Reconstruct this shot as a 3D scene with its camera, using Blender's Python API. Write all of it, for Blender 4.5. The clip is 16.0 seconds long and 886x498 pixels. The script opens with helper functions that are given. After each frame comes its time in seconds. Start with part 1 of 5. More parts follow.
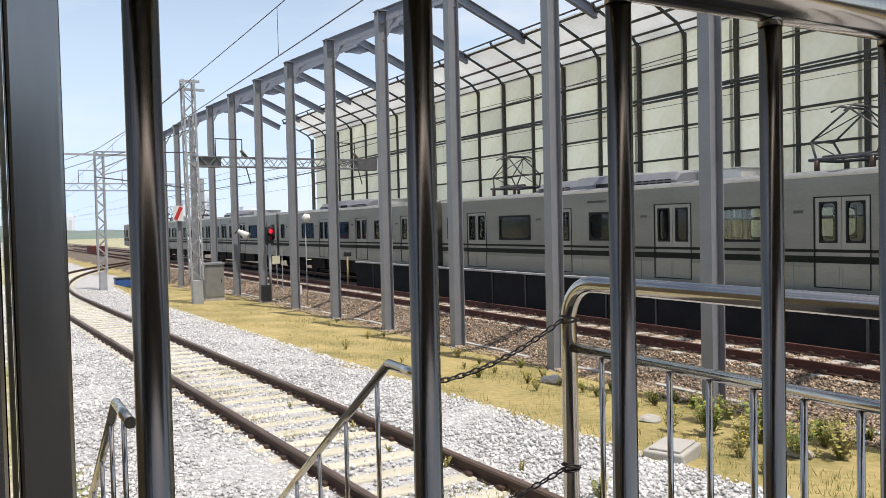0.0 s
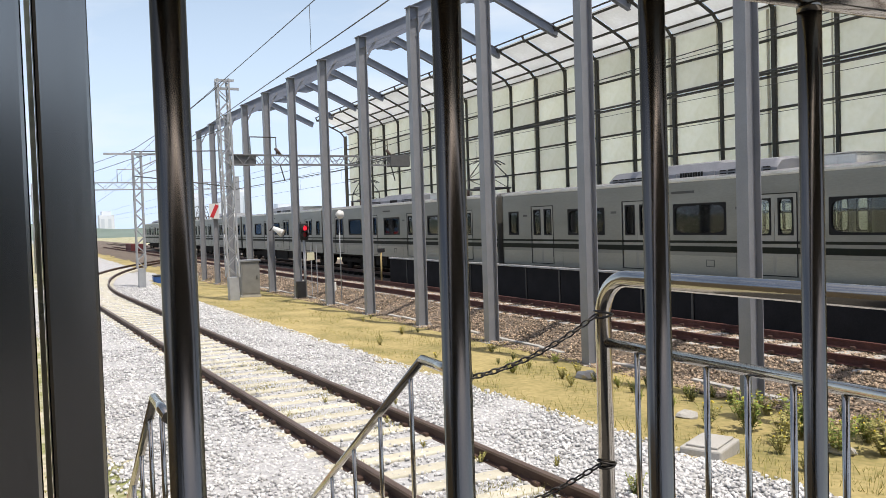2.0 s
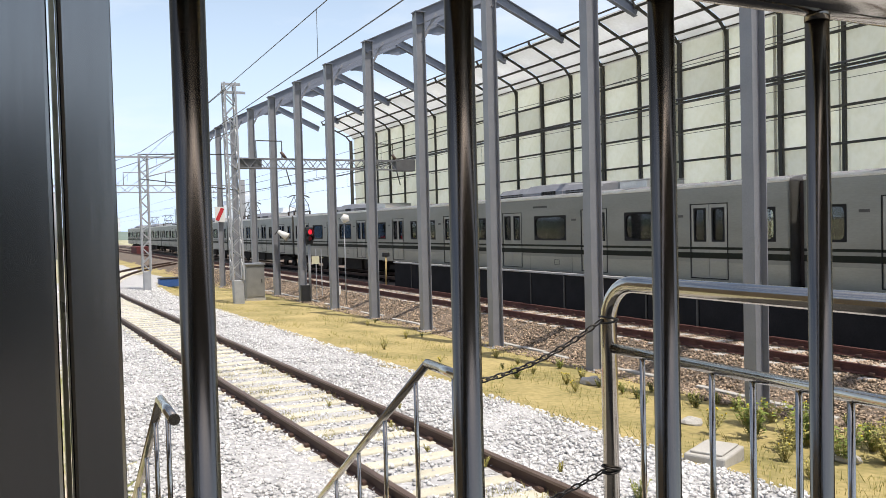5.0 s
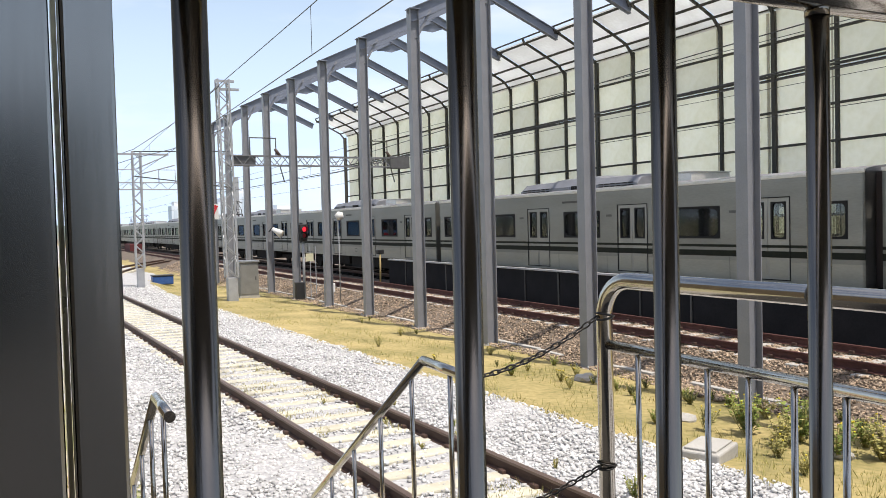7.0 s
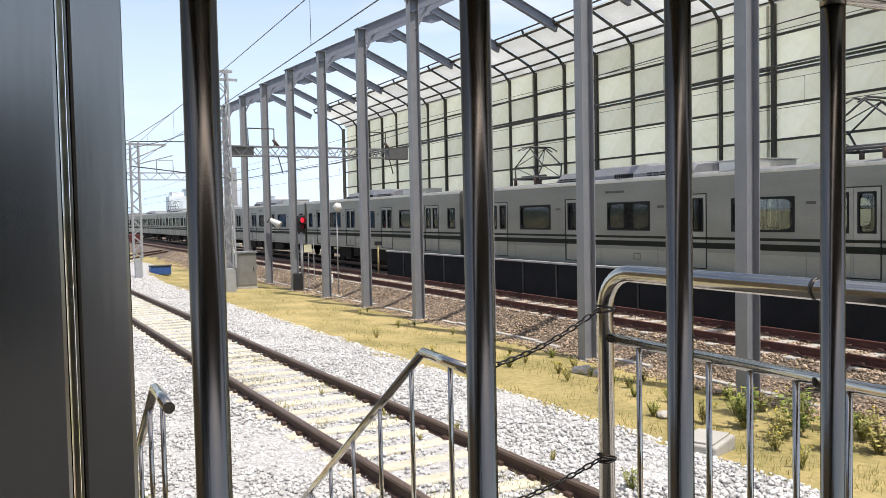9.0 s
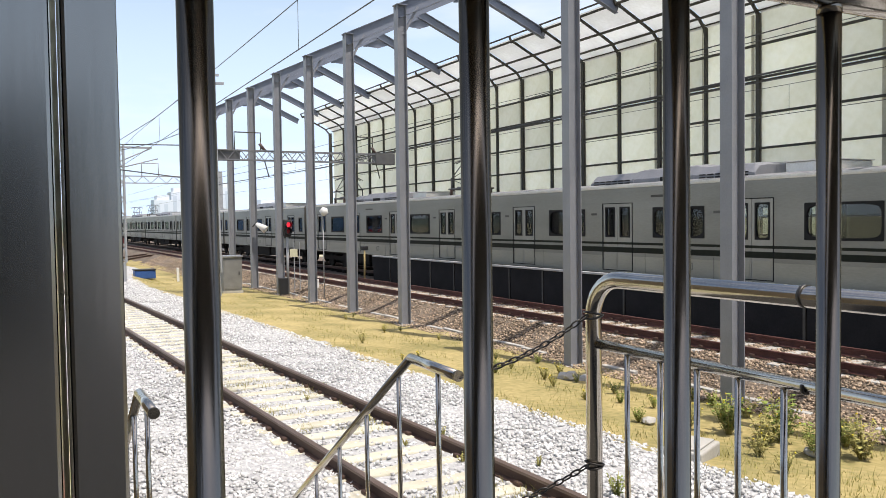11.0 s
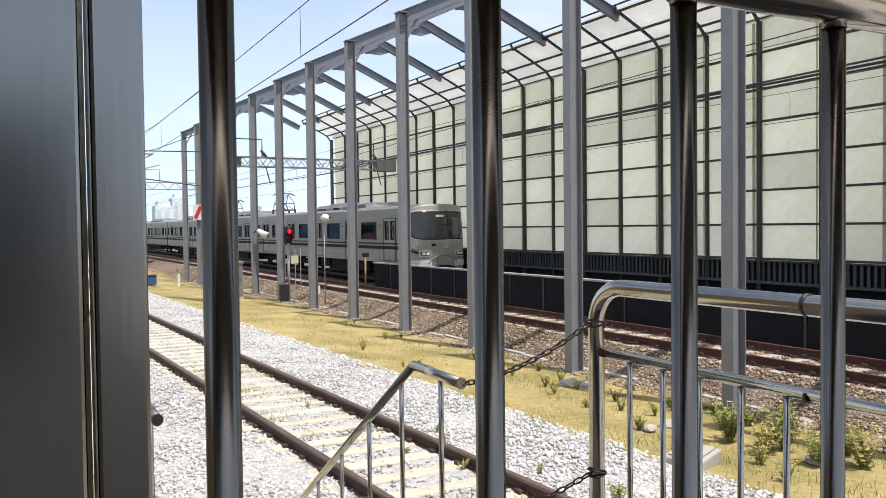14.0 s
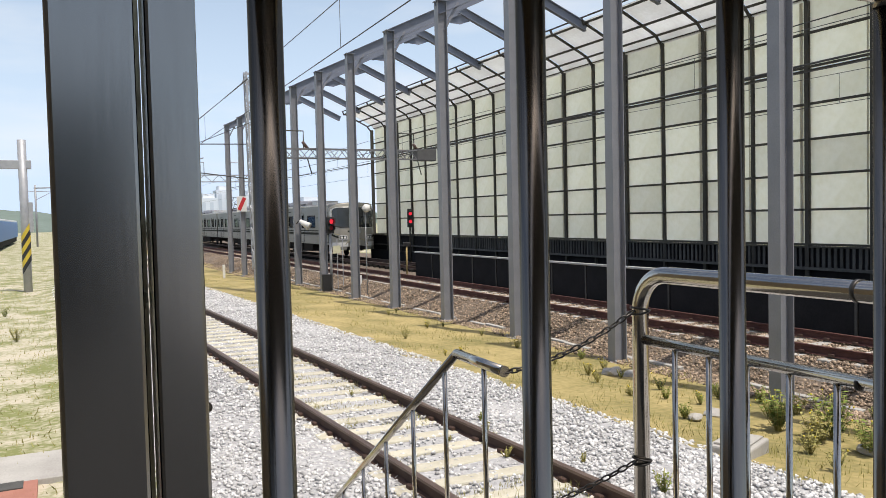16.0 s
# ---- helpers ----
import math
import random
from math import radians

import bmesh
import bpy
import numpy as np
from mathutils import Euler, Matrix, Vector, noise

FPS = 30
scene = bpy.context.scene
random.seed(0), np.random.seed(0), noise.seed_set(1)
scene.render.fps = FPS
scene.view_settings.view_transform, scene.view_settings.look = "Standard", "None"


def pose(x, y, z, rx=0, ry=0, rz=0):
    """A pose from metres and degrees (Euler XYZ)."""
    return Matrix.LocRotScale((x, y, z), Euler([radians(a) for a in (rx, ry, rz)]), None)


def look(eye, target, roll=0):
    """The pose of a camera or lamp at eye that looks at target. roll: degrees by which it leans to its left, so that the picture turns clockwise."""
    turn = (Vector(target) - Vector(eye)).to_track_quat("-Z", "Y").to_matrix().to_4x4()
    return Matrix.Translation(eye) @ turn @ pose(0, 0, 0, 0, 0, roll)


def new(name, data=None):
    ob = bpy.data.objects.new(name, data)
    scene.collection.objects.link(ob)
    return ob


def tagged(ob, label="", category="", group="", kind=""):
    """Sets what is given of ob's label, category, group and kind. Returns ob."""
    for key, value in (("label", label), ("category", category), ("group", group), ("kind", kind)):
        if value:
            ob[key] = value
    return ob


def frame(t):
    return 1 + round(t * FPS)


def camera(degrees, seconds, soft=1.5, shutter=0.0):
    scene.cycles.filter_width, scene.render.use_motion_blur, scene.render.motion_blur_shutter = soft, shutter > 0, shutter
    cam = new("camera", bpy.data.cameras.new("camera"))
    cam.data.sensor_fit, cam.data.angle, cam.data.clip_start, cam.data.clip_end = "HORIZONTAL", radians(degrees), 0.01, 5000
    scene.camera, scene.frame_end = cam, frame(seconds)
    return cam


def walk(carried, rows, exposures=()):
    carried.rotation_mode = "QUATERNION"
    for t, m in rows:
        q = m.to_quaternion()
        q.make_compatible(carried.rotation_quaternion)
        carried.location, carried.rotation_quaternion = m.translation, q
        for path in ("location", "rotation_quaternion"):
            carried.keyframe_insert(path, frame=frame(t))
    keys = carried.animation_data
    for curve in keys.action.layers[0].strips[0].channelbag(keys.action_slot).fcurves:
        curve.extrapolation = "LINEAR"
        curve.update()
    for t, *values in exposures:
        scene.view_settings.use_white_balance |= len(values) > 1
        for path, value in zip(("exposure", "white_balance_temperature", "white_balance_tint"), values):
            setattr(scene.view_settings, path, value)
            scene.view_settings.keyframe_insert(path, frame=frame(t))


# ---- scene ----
cam = camera(58.16, 16.0, 0.7)
PATH = [
    (0.0, pose(-0.0007, -0.0016, 2.7434, 88.27, 1.33, -30.32)),
    (0.5, pose(0.0003, -0.0009, 2.7421, 88.18, 1.44, -29.64)),
    (1.0, pose(0.0006, 0.0012, 2.7418, 88.14, 1.39, -29.30)),
    (1.5, pose(0.0033, 0.0034, 2.7423, 88.05, 1.50, -29.03)),
    (2.0, pose(0.0049, 0.0035, 2.7422, 88.02, 1.81, -27.94)),
    (2.5, pose(0.0040, 0.0003, 2.7414, 88.19, 1.42, -27.86)),
    (3.0, pose(0.0014, -0.0042, 2.7431, 88.27, 1.61, -27.77)),
    (3.5, pose(0.0010, -0.0068, 2.7418, 88.39, 1.36, -27.98)),
    (4.0, pose(-0.0014, -0.0048, 2.7422, 88.39, 1.45, -27.58)),
    (6.5, pose(-0.0057, -0.0002, 2.7400, 88.29, 1.38, -27.79)),
    (7.0, pose(-0.0083, 0.0023, 2.7398, 88.16, 1.46, -28.01)),
    (7.5, pose(-0.0111, 0.0082, 2.7409, 88.10, 1.32, -27.80)),
    (8.0, pose(-0.0123, 0.0134, 2.7401, 88.02, 1.01, -27.89)),
    (8.5, pose(-0.0119, 0.0165, 2.7390, 88.00, 0.94, -28.12)),
    (9.0, pose(-0.0121, 0.0171, 2.7398, 87.56, 1.19, -28.15)),
    (11.5, pose(-0.0187, 0.0295, 2.7402, 87.98, 0.74, -29.35)),
    (12.0, pose(-0.0230, 0.0264, 2.7411, 87.91, 0.71, -29.51)),
    (12.5, pose(-0.0242, 0.0249, 2.7410, 88.20, 0.48, -29.33)),
    (13.0, pose(-0.0240, 0.0228, 2.7419, 88.24, 0.57, -29.41)),
    (13.5, pose(-0.0250, 0.0233, 2.7429, 88.34, 0.73, -29.42)),
    (14.0, pose(-0.0283, 0.0234, 2.7440, 88.41, 0.69, -29.07)),
    (14.5, pose(-0.0320, 0.0212, 2.7447, 88.54, 0.73, -28.42)),
    (15.0, pose(-0.0396, 0.0175, 2.7439, 88.49, 0.90, -27.28)),
    (15.5, pose(-0.0362, 0.0193, 2.7459, 88.30, 1.11, -26.31)),
    (16.0, pose(-0.0345, 0.0199, 2.7432, 87.67, 1.33, -26.15)),
]
walk(cam, PATH, [(0.0, -0.16, 6720, 11.6), (4.0, -0.08, 6720, 11.6), (7.0, 0.01, 6720, 11.6), (12.5, 0.01, 6720, 11.6), (14.5, -0.03, 6720, 11.6), (16.0, -0.26, 6720, 11.6)])

# ---------------------------------------------------------------- light
SUN_ELEV, SUN_AZ = radians(70), radians(161)      # azimuth clockwise from +Y
world = bpy.data.worlds.new("sky")
scene.world = world
world.use_nodes = True
wn = world.node_tree.nodes
wn.clear()
sky = wn.new("ShaderNodeTexSky")
sky.sky_type = "NISHITA"
sky.sun_disc = False
sky.sun_elevation, sky.sun_rotation = SUN_ELEV, SUN_AZ
sky.air_density, sky.dust_density, sky.ozone_density = 1.0, 2.2, 1.0
bg = wn.new("ShaderNodeBackground")
bg.inputs["Strength"].default_value = 0.155
wo = wn.new("ShaderNodeOutputWorld")
# thin streaks of cloud low over the horizon
tc = wn.new("ShaderNodeTexCoord")
mp = wn.new("ShaderNodeMapping")
mp.inputs["Scale"].default_value = (1.6, 1.6, 6.0)
cn = wn.new("ShaderNodeTexNoise")
cn.inputs["Scale"].default_value, cn.inputs["Detail"].default_value = 2.2, 7
cr = wn.new("ShaderNodeMapRange")
cr.inputs["From Min"].default_value, cr.inputs["From Max"].default_value = 0.48, 0.78
cr.inputs["To Max"].default_value = 0.55
cm = wn.new("ShaderNodeMix")
cm.data_type = "RGBA"
cm.inputs[7].default_value = (7.6, 7.8, 8.0, 1)
wl = world.node_tree.links
# bright summer haze that thins out with height
sep = wn.new("ShaderNodeSeparateXYZ")
hz = wn.new("ShaderNodeMapRange")
hz.interpolation_type = "SMOOTHSTEP"
hz.inputs["From Min"].default_value, hz.inputs["From Max"].default_value = -0.02, 0.58
hz.inputs["To Min"].default_value, hz.inputs["To Max"].default_value = 0.92, 0.0
hm = wn.new("ShaderNodeMix")
hm.data_type = "RGBA"
hm.inputs[7].default_value = (5.6, 7.1, 8.9, 1)
wl.new(tc.outputs["Generated"], sep.inputs[0])
wl.new(sep.outputs["Z"], hz.inputs["Value"])
wl.new(hz.outputs["Result"], hm.inputs[0])
wl.new(sky.outputs["Color"], hm.inputs[6])
wl.new(tc.outputs["Generated"], mp.inputs["Vector"])
wl.new(mp.outputs["Vector"], cn.inputs["Vector"])
wl.new(cn.outputs["Fac"], cr.inputs["Value"])
wl.new(cr.outputs["Result"], cm.inputs[0])
wl.new(hm.outputs[2], cm.inputs[6])
wl.new(cm.outputs[2], bg.inputs["Color"])
wl.new(bg.outputs["Background"], wo.inputs["Surface"])

sun_data = bpy.data.lights.new("sun", "SUN")
sun_data.energy, sun_data.angle, sun_data.color = 4.9, radians(0.53), (1.0, 0.955, 0.88)
sun = new("sun", sun_data)
to_sun = Vector((math.sin(SUN_AZ) * math.cos(SUN_ELEV), math.cos(SUN_AZ) * math.cos(SUN_ELEV), math.sin(SUN_ELEV)))
sun.matrix_basis = look(to_sun * 60, (0, 0, 0))


# ---------------------------------------------------------------- materials
def mat(name, base, other=None, rough=0.6, metal=0.0, scale=6.0, fine=60.0, bump=0.15, spread=0.5, random_tint=0.0,
        island=False, stretch=(1, 1, 1), spec=0.5, rough_var=0.1, glow=None, through_light=0.0, alpha=1.0):
    """A surface whose colour wanders between base and other at two scales, with fine relief."""
    m = bpy.data.materials.new(name)
    m.use_nodes = True
    nt = m.node_tree
    n, l = nt.nodes, nt.links
    bsdf = n["Principled BSDF"]
    other = other or tuple(c * 0.72 for c in base)
    co = n.new("ShaderNodeTexCoord")
    mpg = n.new("ShaderNodeMapping")
    mpg.inputs["Scale"].default_value = stretch
    l.new(co.outputs["Object"], mpg.inputs["Vector"])
    a = n.new("ShaderNodeTexNoise")
    a.inputs["Scale"].default_value, a.inputs["Detail"].default_value = scale, 5
    b = n.new("ShaderNodeTexNoise")
    b.inputs["Scale"].default_value, b.inputs["Detail"].default_value = fine, 3
    for k in (a, b):
        l.new(mpg.outputs["Vector"], k.inputs["Vector"])
    both = n.new("ShaderNodeMath")
    both.operation = "MULTIPLY_ADD"
    both.inputs[1].default_value = 0.4
    l.new(b.outputs["Fac"], both.inputs[0])
    half = n.new("ShaderNodeMath")
    half.operation = "MULTIPLY"
    half.inputs[1].default_value = 0.6
    l.new(a.outputs["Fac"], half.inputs[0])
    l.new(half.outputs[0], both.inputs[2])
    rng = n.new("ShaderNodeMapRange")
    rng.inputs["From Min"].default_value, rng.inputs["From Max"].default_value = 0.5 - 0.25 * spread - 0.05, 0.5 + 0.25 * spread + 0.05
    l.new(both.outputs[0], rng.inputs["Value"])
    mix = n.new("ShaderNodeMix")
    mix.data_type = "RGBA"
    mix.inputs[6].default_value = (*base, 1)
    mix.inputs[7].default_value = (*other, 1)
    l.new(rng.outputs["Result"], mix.inputs[0])
    colour = mix.outputs[2]
    if random_tint:
        src = n.new("ShaderNodeNewGeometry") if island else n.new("ShaderNodeObjectInfo")
        rr = n.new("ShaderNodeMapRange")
        rr.inputs["To Min"].default_value, rr.inputs["To Max"].default_value = 1 - random_tint, 1 + random_tint
        l.new(src.outputs["Random Per Island" if island else "Random"], rr.inputs["Value"])
        hs = n.new("ShaderNodeHueSaturation")
        l.new(rr.outputs["Result"], hs.inputs["Value"])
        l.new(colour, hs.inputs["Color"])
        colour = hs.outputs["Color"]
    l.new(colour, bsdf.inputs["Base Color"])
    rv = n.new("ShaderNodeMapRange")
    rv.inputs["To Min"].default_value, rv.inputs["To Max"].default_value = max(0.02, rough - rough_var), min(1, rough + rough_var)
    l.new(a.outputs["Fac"], rv.inputs["Value"])
    l.new(rv.outputs["Result"], bsdf.inputs["Roughness"])
    bsdf.inputs["Metallic"].default_value = metal
    bsdf.inputs["Specular IOR Level"].default_value = spec
    if bump:
        bp = n.new("ShaderNodeBump")
        bp.inputs["Strength"].default_value, bp.inputs["Distance"].default_value = bump, 0.01
        l.new(b.outputs["Fac"], bp.inputs["Height"])
        l.new(bp.outputs["Normal"], bsdf.inputs["Normal"])
    if glow:
        bsdf.inputs["Emission Color"].default_value = (*glow[:3], 1)
        bsdf.inputs["Emission Strength"].default_value = glow[3]
    if through_light:
        tr = n.new("ShaderNodeBsdfTranslucent")
        l.new(colour, tr.inputs["Color"])
        mx = n.new("ShaderNodeMixShader")
        mx.inputs[0].default_value = through_light
        l.new(bsdf.outputs[0], mx.inputs[1])
        l.new(tr.outputs[0], mx.inputs[2])
        l.new(mx.outputs[0], n["Material Output"].inputs["Surface"])
    return m


def glass(name, tint, rough=0.03, clear=0.6):
    """A thin tinted pane: part seen through, part gloss."""
    m = bpy.data.materials.new(name)
    m.use_nodes = True
    n, l = m.node_tree.nodes, m.node_tree.links
    n.remove(n["Principled BSDF"])
    t = n.new("ShaderNodeBsdfTransparent")
    t.inputs["Color"].default_value = (*tint, 1)
    g = n.new("ShaderNodeBsdfGlossy")
    g.inputs["Roughness"].default_value = rough
    f = n.new("ShaderNodeFresnel")
    f.inputs["IOR"].default_value = 1.5
    d = n.new("ShaderNodeBsdfDiffuse")
    d.inputs["Color"].default_value = (0.035, 0.04, 0.04, 1)
    first = n.new("ShaderNodeMixShader")
    first.inputs[0].default_value = clear
    l.new(d.outputs[0], first.inputs[1])
    l.new(t.outputs[0], first.inputs[2])
    mx = n.new("ShaderNodeMixShader")
    l.new(f.outputs[0], mx.inputs[0])
    l.new(first.outputs[0], mx.inputs[1])
    l.new(g.outputs[0], mx.inputs[2])
    l.new(mx.outputs[0], n["Material Output"].inputs["Surface"])
    return m


STEEL = mat("brushed_stainless", (0.262, 0.262, 0.26), (0.222, 0.222, 0.22), rough=0.2, metal=1.0, scale=5, fine=220, bump=0.005, stretch=(1, 1, 0.06), rough_var=0.04)
BAR = mat("drawn_stainless_bar", (0.27, 0.248, 0.215), (0.21, 0.192, 0.165), rough=0.18, metal=1.0, scale=6, fine=200, bump=0.004, stretch=(1, 1, 0.05), rough_var=0.04)
BAR.node_tree.nodes["Principled BSDF"].inputs["Specular Tint"].default_value = (0.50, 0.44, 0.36, 1)
PIPE = mat("polished_pipe", (0.54, 0.51, 0.46), (0.43, 0.40, 0.35), rough=0.14, metal=1.0, scale=9, fine=180, bump=0.006, rough_var=0.06)
CHAIN = mat("dull_chain", (0.10, 0.095, 0.09), (0.05, 0.045, 0.04), rough=0.5, metal=0.8)
COLUMN = mat("grey_paint", (0.25, 0.255, 0.275), (0.19, 0.195, 0.212), rough=0.4, scale=2, fine=40, bump=0.05)
RAFTER = mat("blue_grey_paint", (0.20, 0.22, 0.27), (0.15, 0.165, 0.20), rough=0.5, scale=2, fine=40, bump=0.05)
BARRIER_FRAME = mat("dark_frame_paint", (0.052, 0.050, 0.045), (0.085, 0.08, 0.066), spec=0.2, rough=0.75, scale=3, fine=50)
PANEL = mat("milky_panel", (0.96, 0.965, 0.92), (0.83, 0.83, 0.74), rough=0.35, scale=0.6, fine=5, bump=0.02, spread=0.6, random_tint=0.08, through_light=0.72)
ROOF_PANEL = mat("milky_roof_panel", (0.88, 0.895, 0.90), (0.74, 0.75, 0.74), rough=0.35, scale=0.9, fine=9, bump=0.02, random_tint=0.06, through_light=0.62)
DARK_WALL = mat("dark_absorbing_panel", (0.017, 0.0175, 0.019), (0.03, 0.03, 0.032), spec=0.08, rough=0.9, scale=1.5, fine=30)
COPING = mat("pale_coping", (0.50, 0.50, 0.50), (0.33, 0.33, 0.34), rough=0.5, metal=0.3, scale=4)
SLAT = mat("weathered_slat", (0.10, 0.098, 0.09), (0.06, 0.06, 0.055), rough=0.8, random_tint=0.25)
BALLAST_WHITE = mat("pale_ballast", (0.56, 0.555, 0.55), (0.26, 0.26, 0.265), rough=0.9, scale=14, fine=45, bump=0.5, spread=0.45)
STONE_WHITE = mat("pale_stone", (0.66, 0.655, 0.645), (0.46, 0.455, 0.45), rough=0.9, scale=20, fine=80, random_tint=0.4, island=True)
BALLAST_BROWN = mat("rusty_ballast", (0.23, 0.18, 0.135), (0.06, 0.045, 0.035), rough=0.95, scale=12, fine=40, bump=0.6, spread=0.5)
STONE_BROWN = mat("rusty_stone", (0.44, 0.345, 0.25), (0.18, 0.125, 0.085), rough=0.95, scale=18, fine=70, random_tint=0.7, island=True)
DRY_GRASS = mat("dry_grass_ground", (0.44, 0.345, 0.15), (0.205, 0.18, 0.062), rough=1.0, scale=0.7, fine=9, bump=0.8, spread=0.34)
FIELD = mat("field_ground", (0.52, 0.47, 0.36), (0.21, 0.225, 0.08), rough=1.0, scale=1.1, fine=9, bump=0.5, spread=0.12)
SLEEPER = mat("concrete_sleeper", (0.60, 0.57, 0.47), (0.47, 0.435, 0.33), rough=0.95, scale=5, fine=50, bump=0.3, random_tint=0.08)
RAIL_RUST = mat("rusty_rail", (0.105, 0.058, 0.040), (0.06, 0.034, 0.026), rough=0.75, metal=0.2, scale=6, fine=60, stretch=(1, 0.1, 1))
RAIL_HEAD = mat("worn_rail_head", (0.20, 0.145, 0.115), (0.13, 0.085, 0.065), rough=0.5, metal=0.5, scale=8, fine=60, stretch=(1, 0.1, 1))
RAIL_DEEP = mat("deep_rust_rail", (0.12, 0.045, 0.035), (0.065, 0.026, 0.022), rough=0.8, metal=0.1, scale=6, fine=60)
CONCRETE = mat("concrete", (0.47, 0.455, 0.42), (0.34, 0.325, 0.30), rough=0.95, scale=2, fine=40, bump=0.3)
TRAIN_SIDE = mat("dull_stainless_side", (0.25, 0.245, 0.226), (0.18, 0.176, 0.158), spread=0.8, rough=0.36, metal=0.65, scale=1.2, fine=26, bump=0.02, stretch=(1, 0.3, 1.5))
TRAIN_LOW = mat("ribbed_stainless_skirt", (0.32, 0.31, 0.27), (0.25, 0.24, 0.21), rough=0.42, metal=0.55, scale=1.5, fine=30, bump=0.02, stretch=(1, 0.3, 1.5))
TRAIN_ROOF = mat("roof_grey", (0.24, 0.24, 0.25), (0.16, 0.16, 0.17), rough=0.7, scale=1, fine=20)
GUTTER = mat("roof_gutter", (0.72, 0.71, 0.69), (0.55, 0.54, 0.52), rough=0.4, metal=0.4, scale=2, fine=20)
AIRCON = mat("aircon_housing", (0.27, 0.275, 0.30), (0.19, 0.195, 0.215), rough=0.55, metal=0.2, scale=2, fine=30)
STRIPE = mat("dark_stripe", (0.014, 0.016, 0.011), (0.024, 0.026, 0.018), spec=0.15, rough=0.7)
RUBBER = mat("black_gasket", (0.012, 0.012, 0.012), (0.02, 0.02, 0.02), spec=0.2, rough=0.7)
DOOR_MAT = mat("door_stainless", (0.31, 0.302, 0.28), (0.25, 0.243, 0.225), rough=0.34, metal=0.6, scale=2, fine=40, bump=0.02)
UNDER = mat("underframe_black", (0.016, 0.016, 0.016), (0.034, 0.03, 0.026), spec=0.1, rough=0.9, scale=3)
BELLOWS = mat("gangway_bellows", (0.028, 0.02, 0.018), (0.05, 0.035, 0.03), rough=0.8)
CREAM = mat("cab_silver", (0.36, 0.345, 0.30), (0.29, 0.275, 0.235), rough=0.35, scale=2, fine=30)
BRASS = mat("gold_trim", (0.45, 0.40, 0.27), (0.36, 0.31, 0.20), rough=0.3, metal=0.6)
SEAT_IN = mat("interior_grey", (0.16, 0.16, 0.155), (0.11, 0.11, 0.105), rough=0.7)
SIDE_GLASS = glass("train_glass", (0.88, 0.90, 0.86), clear=0.9)
GALV = mat("galvanised", (0.42, 0.43, 0.45), (0.31, 0.32, 0.335), rough=0.5, metal=0.25, scale=4)
GALV_FAR = mat("galvanised_dull", (0.36, 0.37, 0.385), (0.28, 0.285, 0.30), rough=0.6, metal=0.2, scale=4)
TRUSS_GREY = mat("weathered_truss_steel", (0.23, 0.235, 0.245), (0.16, 0.165, 0.175), rough=0.55, metal=0.2, scale=4)
TRUSS_DARK = mat("dark_truss_box", (0.11, 0.112, 0.115), (0.08, 0.08, 0.083), rough=0.6, scale=4)
CABINET_GREY = mat("cabinet_grey", (0.23, 0.23, 0.22), (0.17, 0.17, 0.163), rough=0.55, scale=3)
WIRE = mat("cable_grey_black", (0.05, 0.05, 0.054), (0.07, 0.07, 0.072), rough=0.6)
INSULATOR = mat("insulator", (0.10, 0.06, 0.045), (0.07, 0.04, 0.03), rough=0.3)
WHITE_PAINT = mat("white_paint", (0.75, 0.75, 0.73), (0.66, 0.65, 0.63), rough=0.5)
RED_PAINT = mat("red_paint", (0.55, 0.03, 0.04), (0.45, 0.025, 0.03), rough=0.5)
RED_LAMP = mat("red_signal_lens", (0.5, 0.02, 0.03), rough=0.3, glow=(1.0, 0.03, 0.06, 1.0))
BLACK_PAINT = mat("black_paint", (0.015, 0.015, 0.016), (0.025, 0.025, 0.026), rough=0.5)
YELLOW_PAINT = mat("yellow_paint", (0.62, 0.46, 0.04), (0.52, 0.38, 0.04), rough=0.6)
CREAM_PLATE = mat("cream_plate", (0.62, 0.60, 0.42), (0.52, 0.50, 0.36), rough=0.6)
STAKE = mat("faded_yellow_paint", (0.42, 0.32, 0.14), (0.30, 0.22, 0.10), rough=0.8, scale=8)
BLUE_PAINT = mat("blue_paint", (0.03, 0.10, 0.32), (0.02, 0.07, 0.24), rough=0.5)
LEAF = mat("weed_leaf", (0.25, 0.30, 0.05), (0.10, 0.15, 0.03), rough=0.8, scale=9, random_tint=0.35, island=True)
# green of low weeds, darkened to carry the shade on the ground there
SHADE_LEAF = mat("shaded_green_leaf", (0.07, 0.095, 0.025), (0.035, 0.05, 0.014), rough=0.85, scale=9, random_tint=0.4, island=True)
DRY_LEAF = mat("dry_leaf", (0.40, 0.36, 0.12), (0.28, 0.26, 0.09), rough=0.9, scale=9, random_tint=0.3, island=True)
FLOWER = mat("yellow_flower", (0.75, 0.60, 0.05), (0.65, 0.5, 0.04), rough=0.8)
TOWER = mat("pale_building", (0.74, 0.77, 0.82), (0.68, 0.72, 0.77), rough=0.9, scale=0.05, fine=0.4, bump=0)
TOWER_DARK = mat("building_window", (0.60, 0.65, 0.71), (0.56, 0.61, 0.67), rough=0.6, bump=0)
HILL = mat("hazy_woods", (0.12, 0.165, 0.13), (0.17, 0.215, 0.19), rough=1.0, scale=0.06, fine=0.5, bump=0)
FAR_TRAIN_BLUE = mat("far_train_blue", (0.10, 0.22, 0.45), (0.08, 0.18, 0.38), rough=0.5)
PAVING = mat("red_paving", (0.42, 0.19, 0.14), (0.34, 0.15, 0.11), rough=0.9, scale=4)
